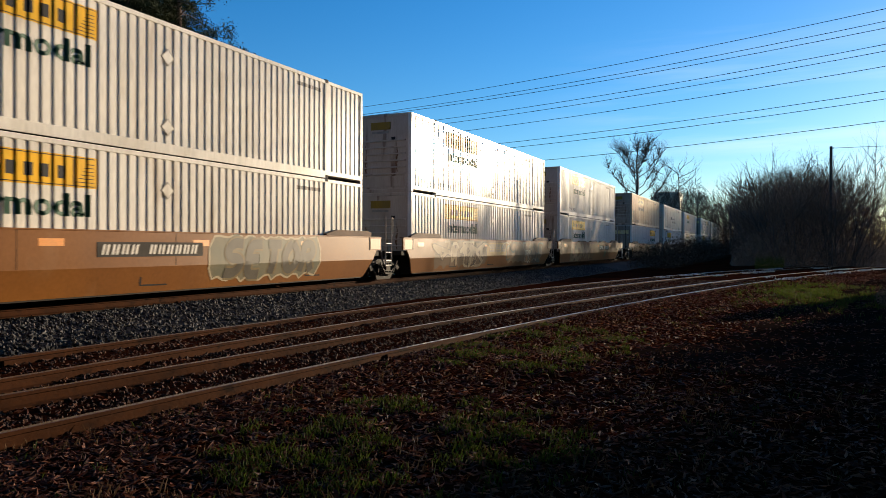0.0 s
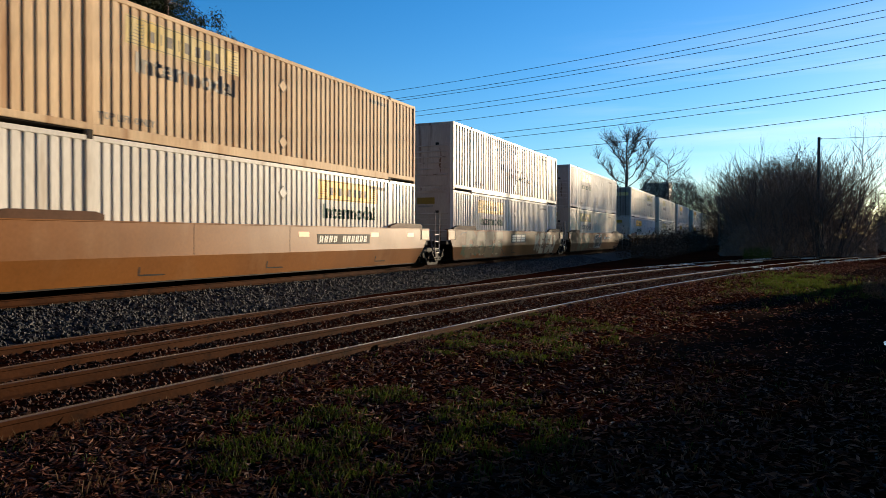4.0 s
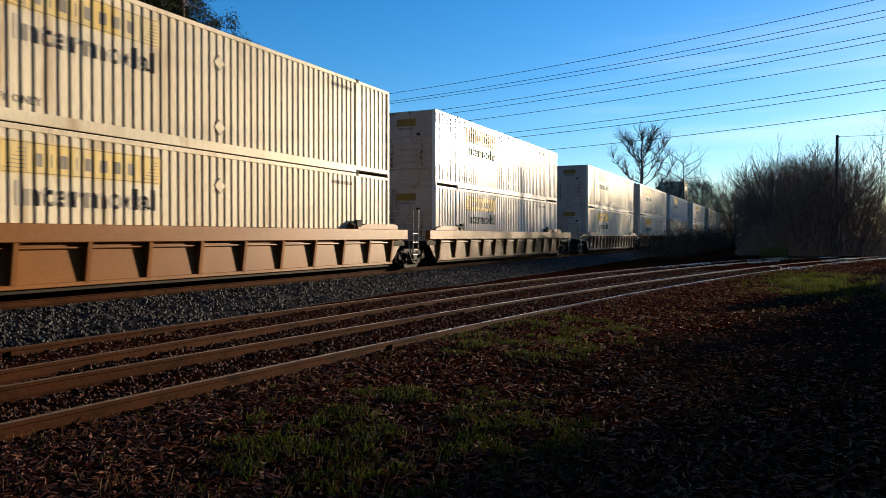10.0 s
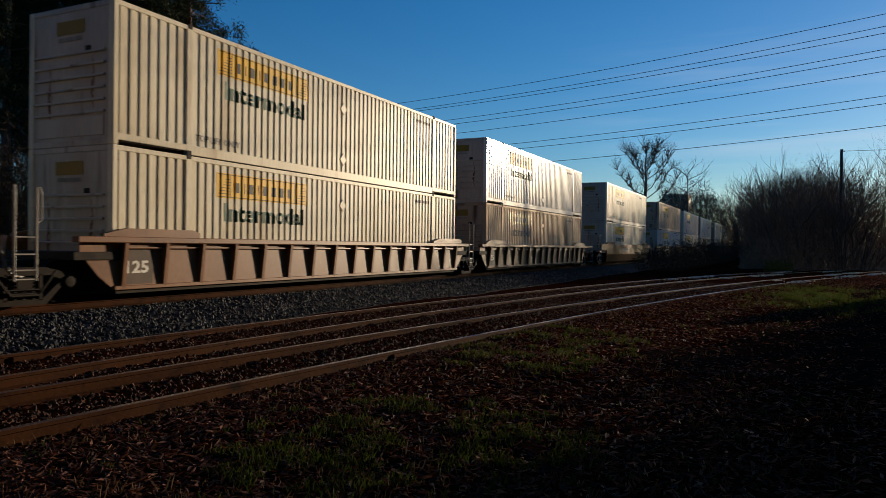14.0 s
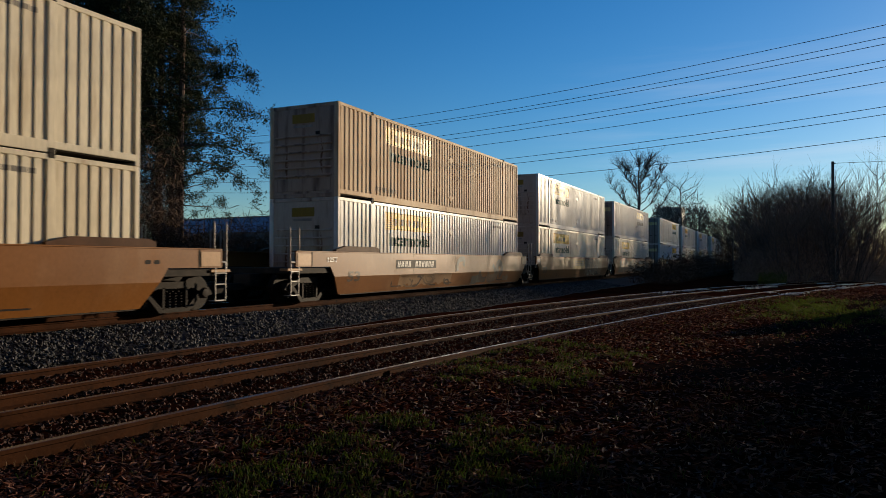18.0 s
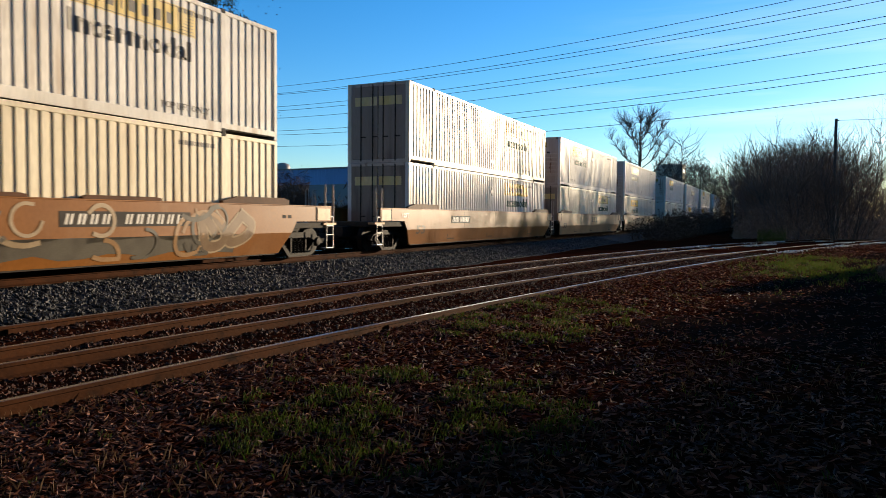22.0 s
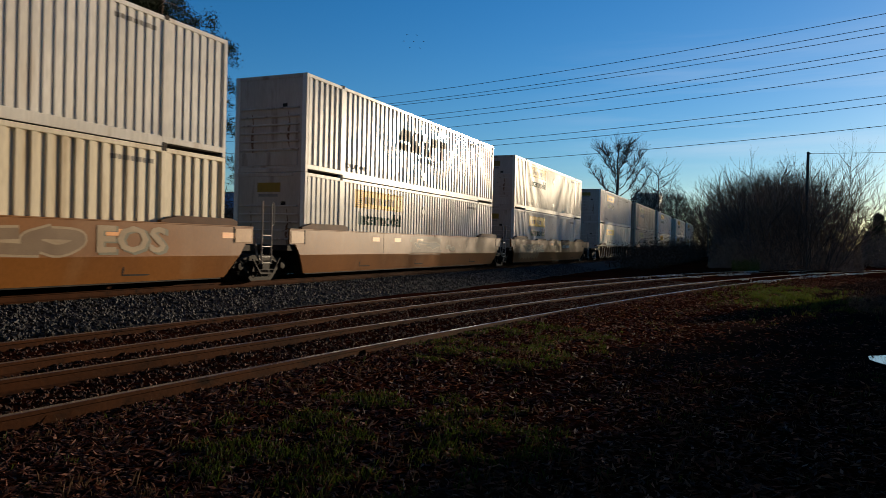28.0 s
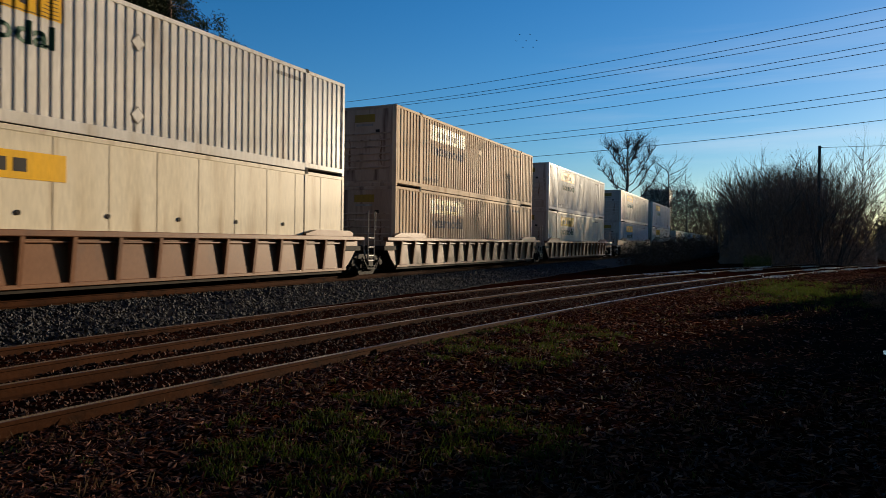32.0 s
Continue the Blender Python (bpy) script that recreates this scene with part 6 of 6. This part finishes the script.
far_pole.matrix_basis = pose(*polar(-3.3, 150), 0)

for zl, zr in ((18.58, 18.95), (17.68, 18.05), (17.53, 17.55), (15.95, 16.38), (15.43, 15.89), (14.45, 14.79), (12.80, 12.99), (12.27, 12.42), (10.77, 10.82)):
    pts = []
    for i in range(41):
        x = -150 + 220 * i / 40
        sag = 0.85 * 4 * (x + 61) * (7.6 - x) / 68.6 ** 2
        pts.append(Vector((x, 97.2 - 51.6 * i / 40, zl + (zr - zl) * (x + 61) / 68.6 - sag)))
    w = thing("power_line", "thin black overhead cable crossing the sky", "cable", "overhead cables")
    part("cable", Geo().tube(pts, [0.024] * 41, 5), WIRE, w)
for x, y in ((-150.0, 97.2), (70.0, 45.6)):
    p = thing("power_pole", "tall wooden pole carrying the overhead cables", "utility pole", "cable poles")
    part("shaft", Geo().tube([(0, 0, -0.5), (0, 0, 24.0)], [0.24, 0.15], 10), CREOSOTE, p)
    part("crossarm", Geo().box(-0.1, 0.1, -1.2, 1.2, 21.6, 21.8, 0.02), CREOSOTE, p)
    p.matrix_basis = pose(x, y, 0)
w = thing("power_line", "thin cable running from the wooden pole", "cable", "overhead cables")
part("cable", Geo().tube([Vector((px_ + 0.2, py_, 10.05)) + Vector((i * 3.0, -i * 0.4, -0.25 * math.sin(math.pi * i / 10))) for i in range(11)], [0.018] * 11, 5), WIRE, w)

shed = thing("warehouse", "long low warehouse with a blue metal band", "building")
part("wall", Geo().box(-138, -36, 0, 40, -0.3, 8.4), GREY_WALL, shed)
def shed_band():
    g = Geo()
    for i in range(102):
        g.box(-138.2 + i * 1.003, -138.2 + i * 1.003 + 0.95, -0.12, 0.0, 8.0, 11.2)
    g.box(-138.2, -36.0, 0.0, 40.2, 8.4, 11.1)
    return g
part("fascia", shed_band(), BLUE_WALL, shed, "blue ribbed sheet-metal band")
part("roof", Geo().prism([(-139, 11.12), (-35.5, 11.12), (-35.5, 11.4), (-139, 11.4)], "y", -0.4, 40.4), GREY_WALL, shed)
for i in range(6):
    d = part("dock_door", Geo().box(-96 + i * 10, -92 + i * 10, -0.14, 0.02, 0.0, 4.2, 0.02), DARK_STEEL, shed)
shed.matrix_basis = pose(0, 112, 0, 0, 0, -6)
silo = thing("silo", "pale grey storage silo behind the warehouse", "silo")
part("shell", Geo().tube([(0, 0, 0), (0, 0, 12.2), (0, 0, 12.8), (0, 0, 13.1)], [1.6, 1.6, 1.3, 0.5], 20), GALV, silo, smooth=True)
silo.matrix_basis = pose(*polar(-38.0, 160), 0)
cube_house = thing("far_building", "small pale flat building beyond the trees", "building")
part("wall", Geo().box(-2.9, 2.9, 0, 8, 0, 14.6, 0.05), CREAM, cube_house)
part("roof", Geo().box(-2.95, 2.95, -0.05, 8.05, 14.6, 14.8, 0.03), CREAM, cube_house)
cube_house.matrix_basis = pose(*polar(-7.9, 180), 0)

# ---- small things on the ground ----
def scatter(seed, n, where, size, material, name, label, category, stone=False, upright=False):
    rnd = random.Random(seed)
    V, F = [], []
    for i in range(n):
        x, y = where(rnd)
        z = ground_z(x, y)
        s = size * rnd.uniform(0.5, 1.5)
        if stone:
            k = len(V)
            p = [Vector((rnd.uniform(0.6, 1), 0, 0)), Vector((-rnd.uniform(0.6, 1), 0, 0)), Vector((0, rnd.uniform(0.6, 1), 0)), Vector((0, -rnd.uniform(0.6, 1), 0)), Vector((0, 0, rnd.uniform(0.5, 0.9))), Vector((0, 0, -0.5))]
            e = Euler((rnd.uniform(0, 6), rnd.uniform(0, 6), rnd.uniform(0, 6)))
            for q in p:
                q.rotate(e)
                V.append((x + q.x * s, y + q.y * s, z + s * 0.25 + q.z * s))
            for t in ((0, 2, 4), (2, 1, 4), (1, 3, 4), (3, 0, 4), (2, 0, 5), (1, 2, 5), (3, 1, 5), (0, 3, 5)):
                F.append(tuple(k + j for j in t))
        elif upright:
            for b in range(4):
                k = len(V)
                a, l = rnd.uniform(0, 6.28), s * rnd.uniform(0.6, 1.3)
                ox, oy = x + rnd.gauss(0, 0.035), y + rnd.gauss(0, 0.035)
                w = 0.006
                lx, ly = math.cos(a) * l * 0.5, math.sin(a) * l * 0.5
                V += [(ox - w * math.sin(a), oy + w * math.cos(a), z - 0.01), (ox + w * math.sin(a), oy - w * math.cos(a), z - 0.01), (ox + lx * 0.4, oy + ly * 0.4, z + l * 0.6), (ox + lx, oy + ly, z + l)]
                F += [(k, k + 1, k + 2), (k + 1, k + 3, k + 2)]
        else:
            k = len(V)
            a = rnd.uniform(0, 6.28)
            t1_, t2_ = rnd.uniform(-0.4, 0.4), rnd.uniform(-0.2, 0.7)
            c, d = math.cos(a), math.sin(a)
            V += [(x - c * s, y - d * s, z + 0.006), (x - d * s * 0.24, y + c * s * 0.24, z + 0.008 + s * max(0, t1_)), (x + c * s, y + d * s, z + 0.01 + s * max(0, t2_)), (x + d * s * 0.24, y - c * s * 0.24, z + 0.008 + s * max(0, -t1_))]
            F += [(k, k + 1, k + 2), (k, k + 2, k + 3)]
    me = bpy.data.meshes.new(name)
    me.from_pydata(V, [], F)
    me.materials.append(material)
    return setting(name, me, None, label, category, "stuff")


def bank(r):
    y = 6 + 44 * r.random() ** 1.6
    return r.uniform(-12.45, min(-9.75, siding_a(y) - 0.95)), y


def between(r):
    y = 2.5 + 34 * r.random() ** 1.5
    return r.uniform(siding_a(y) - 0.9, siding_b(y) + 0.9), y


def dirt(r):
    while True:
        y = 1.9 + 53 * r.random() ** 2.6
        x = siding_b(y) + 0.85 + (6.0 + 0.35 * y) * r.random() ** 1.2
        if r.random() > 0.75 * lane(x, y):
            return x, y


def verge(r):
    while True:
        x, y = dirt(r)
        hits = (((x + 3.5) / 1.6) ** 2 + ((y - 11.2) / 2.6) ** 2, ((x + 2.9) / 1.5) ** 2 + ((y - 5.4) / 1.7) ** 2, ((x - 1.4) / 2.0) ** 2 + ((y - 28) / 6.0) ** 2, ((x - 3.5) / 2.2) ** 2 + ((y - 9) / 6.0) ** 2)
        if min(hits) < 1 + 0.6 * noise.noise(Vector((x, y, 7))) and noise.noise(Vector((x * 2.1, y * 2.1, 1))) > 0.02 or r.random() < 0.012:
            return x, y


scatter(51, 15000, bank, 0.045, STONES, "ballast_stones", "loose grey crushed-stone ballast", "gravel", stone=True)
scatter(52, 16000, between, 0.028, DIRTY_STONES, "dirty_gravel", "brown dirty gravel between the siding rails", "gravel", stone=True)
scatter(53, 80000, dirt, 0.040, LITTER, "dead_leaves", "dry brown leaves on dirt", "leaf litter")
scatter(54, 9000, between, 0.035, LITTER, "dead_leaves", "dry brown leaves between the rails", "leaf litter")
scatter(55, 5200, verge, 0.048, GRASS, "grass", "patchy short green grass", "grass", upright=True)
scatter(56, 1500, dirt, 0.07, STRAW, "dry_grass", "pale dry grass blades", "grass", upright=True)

def rail_edge(r):
    while True:
        y = r.uniform(37, 62)
        x = (siding_a if r.random() < 0.5 else siding_b)(y) + r.choice((-0.75, 0.75)) + r.gauss(0.12, 0.2)
        if noise.noise(Vector((x * 0.5, y * 0.22, 5))) > 0.05:
            return x, y


def patch_grass(r):
    while True:
        x, y = r.gauss(1.2, 1.1), r.gauss(28.5, 3.6)
        if noise.noise(Vector((x * 1.1, y * 0.5, 9))) > -0.1 and x > siding_b(y) + 0.9:
            return x, y


scatter(58, 1500, patch_grass, 0.10, GRASS, "grass", "sunlit green grass beside the far rails", "grass", upright=True)
# small pale pieces strewn beside the far rails
scatter(57, 1300, rail_edge, 0.05, PALE_SPECKS, "pale_stones", "pale specks strewn along the far rails", "gravel", stone=True)

water = bpy.data.materials.new("puddle_water")
water.use_nodes = True
wb = water.node_tree.nodes["Principled BSDF"]
wb.inputs["Base Color"].default_value, wb.inputs["Roughness"].default_value = (0.02, 0.018, 0.015, 1), 0.03
pud = []
for k in range(40):
    a = 2 * math.pi * k / 40
    r = 1 + 0.22 * math.sin(3 * a) + 0.1 * math.sin(7 * a + 1)
    pud.append((2.25 + 0.46 * r * math.cos(a), 12.9 + 1.2 * r * math.sin(a)))
setting("puddle", Geo().prism(pud, "z", -0.20, -0.06), water, "shallow puddle in the dirt reflecting the sky", "puddle")


# ---- birds ----
BIRD = surface("dark_feathers", (0.03, 0.028, 0.028), (0.05, 0.045, 0.045), 5.0, 0.8)


def bird(k):
    b = thing("bird", "small dark bird flying far off", "bird", "flock of birds")
    k6 = 0.44
    def small(g):
        g.v = [(x * k6, y * k6, z * k6) for x, y, z in g.v]
        return g
    part("body", small(Geo().tube([(-0.45, 0, 0), (-0.2, 0, 0), (0.1, 0, 0.02), (0.35, 0, 0.04), (0.45, 0, 0.03)], [0.02, 0.09, 0.11, 0.06, 0.01], 8)), BIRD, b, smooth=True)
    for s in (1, -1):
        part("wing", small(Geo().add([(0.15, 0, 0.05), (-0.15, 0, 0.05), (-0.2, s * 0.5, 0.2), (0.1, s * 0.5, 0.22), (-0.15, s * 0.95, 0.12), (0.15, 0, 0.02), (-0.15, 0, 0.02), (-0.2, s * 0.5, 0.17), (0.1, s * 0.5, 0.19)],
                               [(0, 1, 2, 3), (3, 2, 4), (5, 8, 7, 6), (8, 4, 7), (0, 3, 8, 5), (1, 6, 7, 2), (3, 4, 8), (2, 7, 4), (0, 5, 6, 1)])), BIRD, b)
    return b


FLOCK = [bird(k) for k in range(7)]


def motions():
    """The train runs towards the camera's left; a few birds cross the sky."""
    for ob, u, z in MOVERS:
        walk(ob, [(t, pose(MAIN_X, u - s, z)) for t, s in RUN])
    for k, b in enumerate(FLOCK):
        rows = []
        for t in (0, 8, 16, 24, 28, 32):
            az = -34.8 + 2.1 * (t - 24) + 0.27 * (k - 3)
            el = 15.6 + 0.55 * math.sin(k * 2.1)
            d = 170.0
            x, y = polar(az, d)
            rows.append((t, pose(x, y, CAM_Z + d * math.tan(radians(el)), 0, 0, -20)))
        walk(b, rows)


motions()
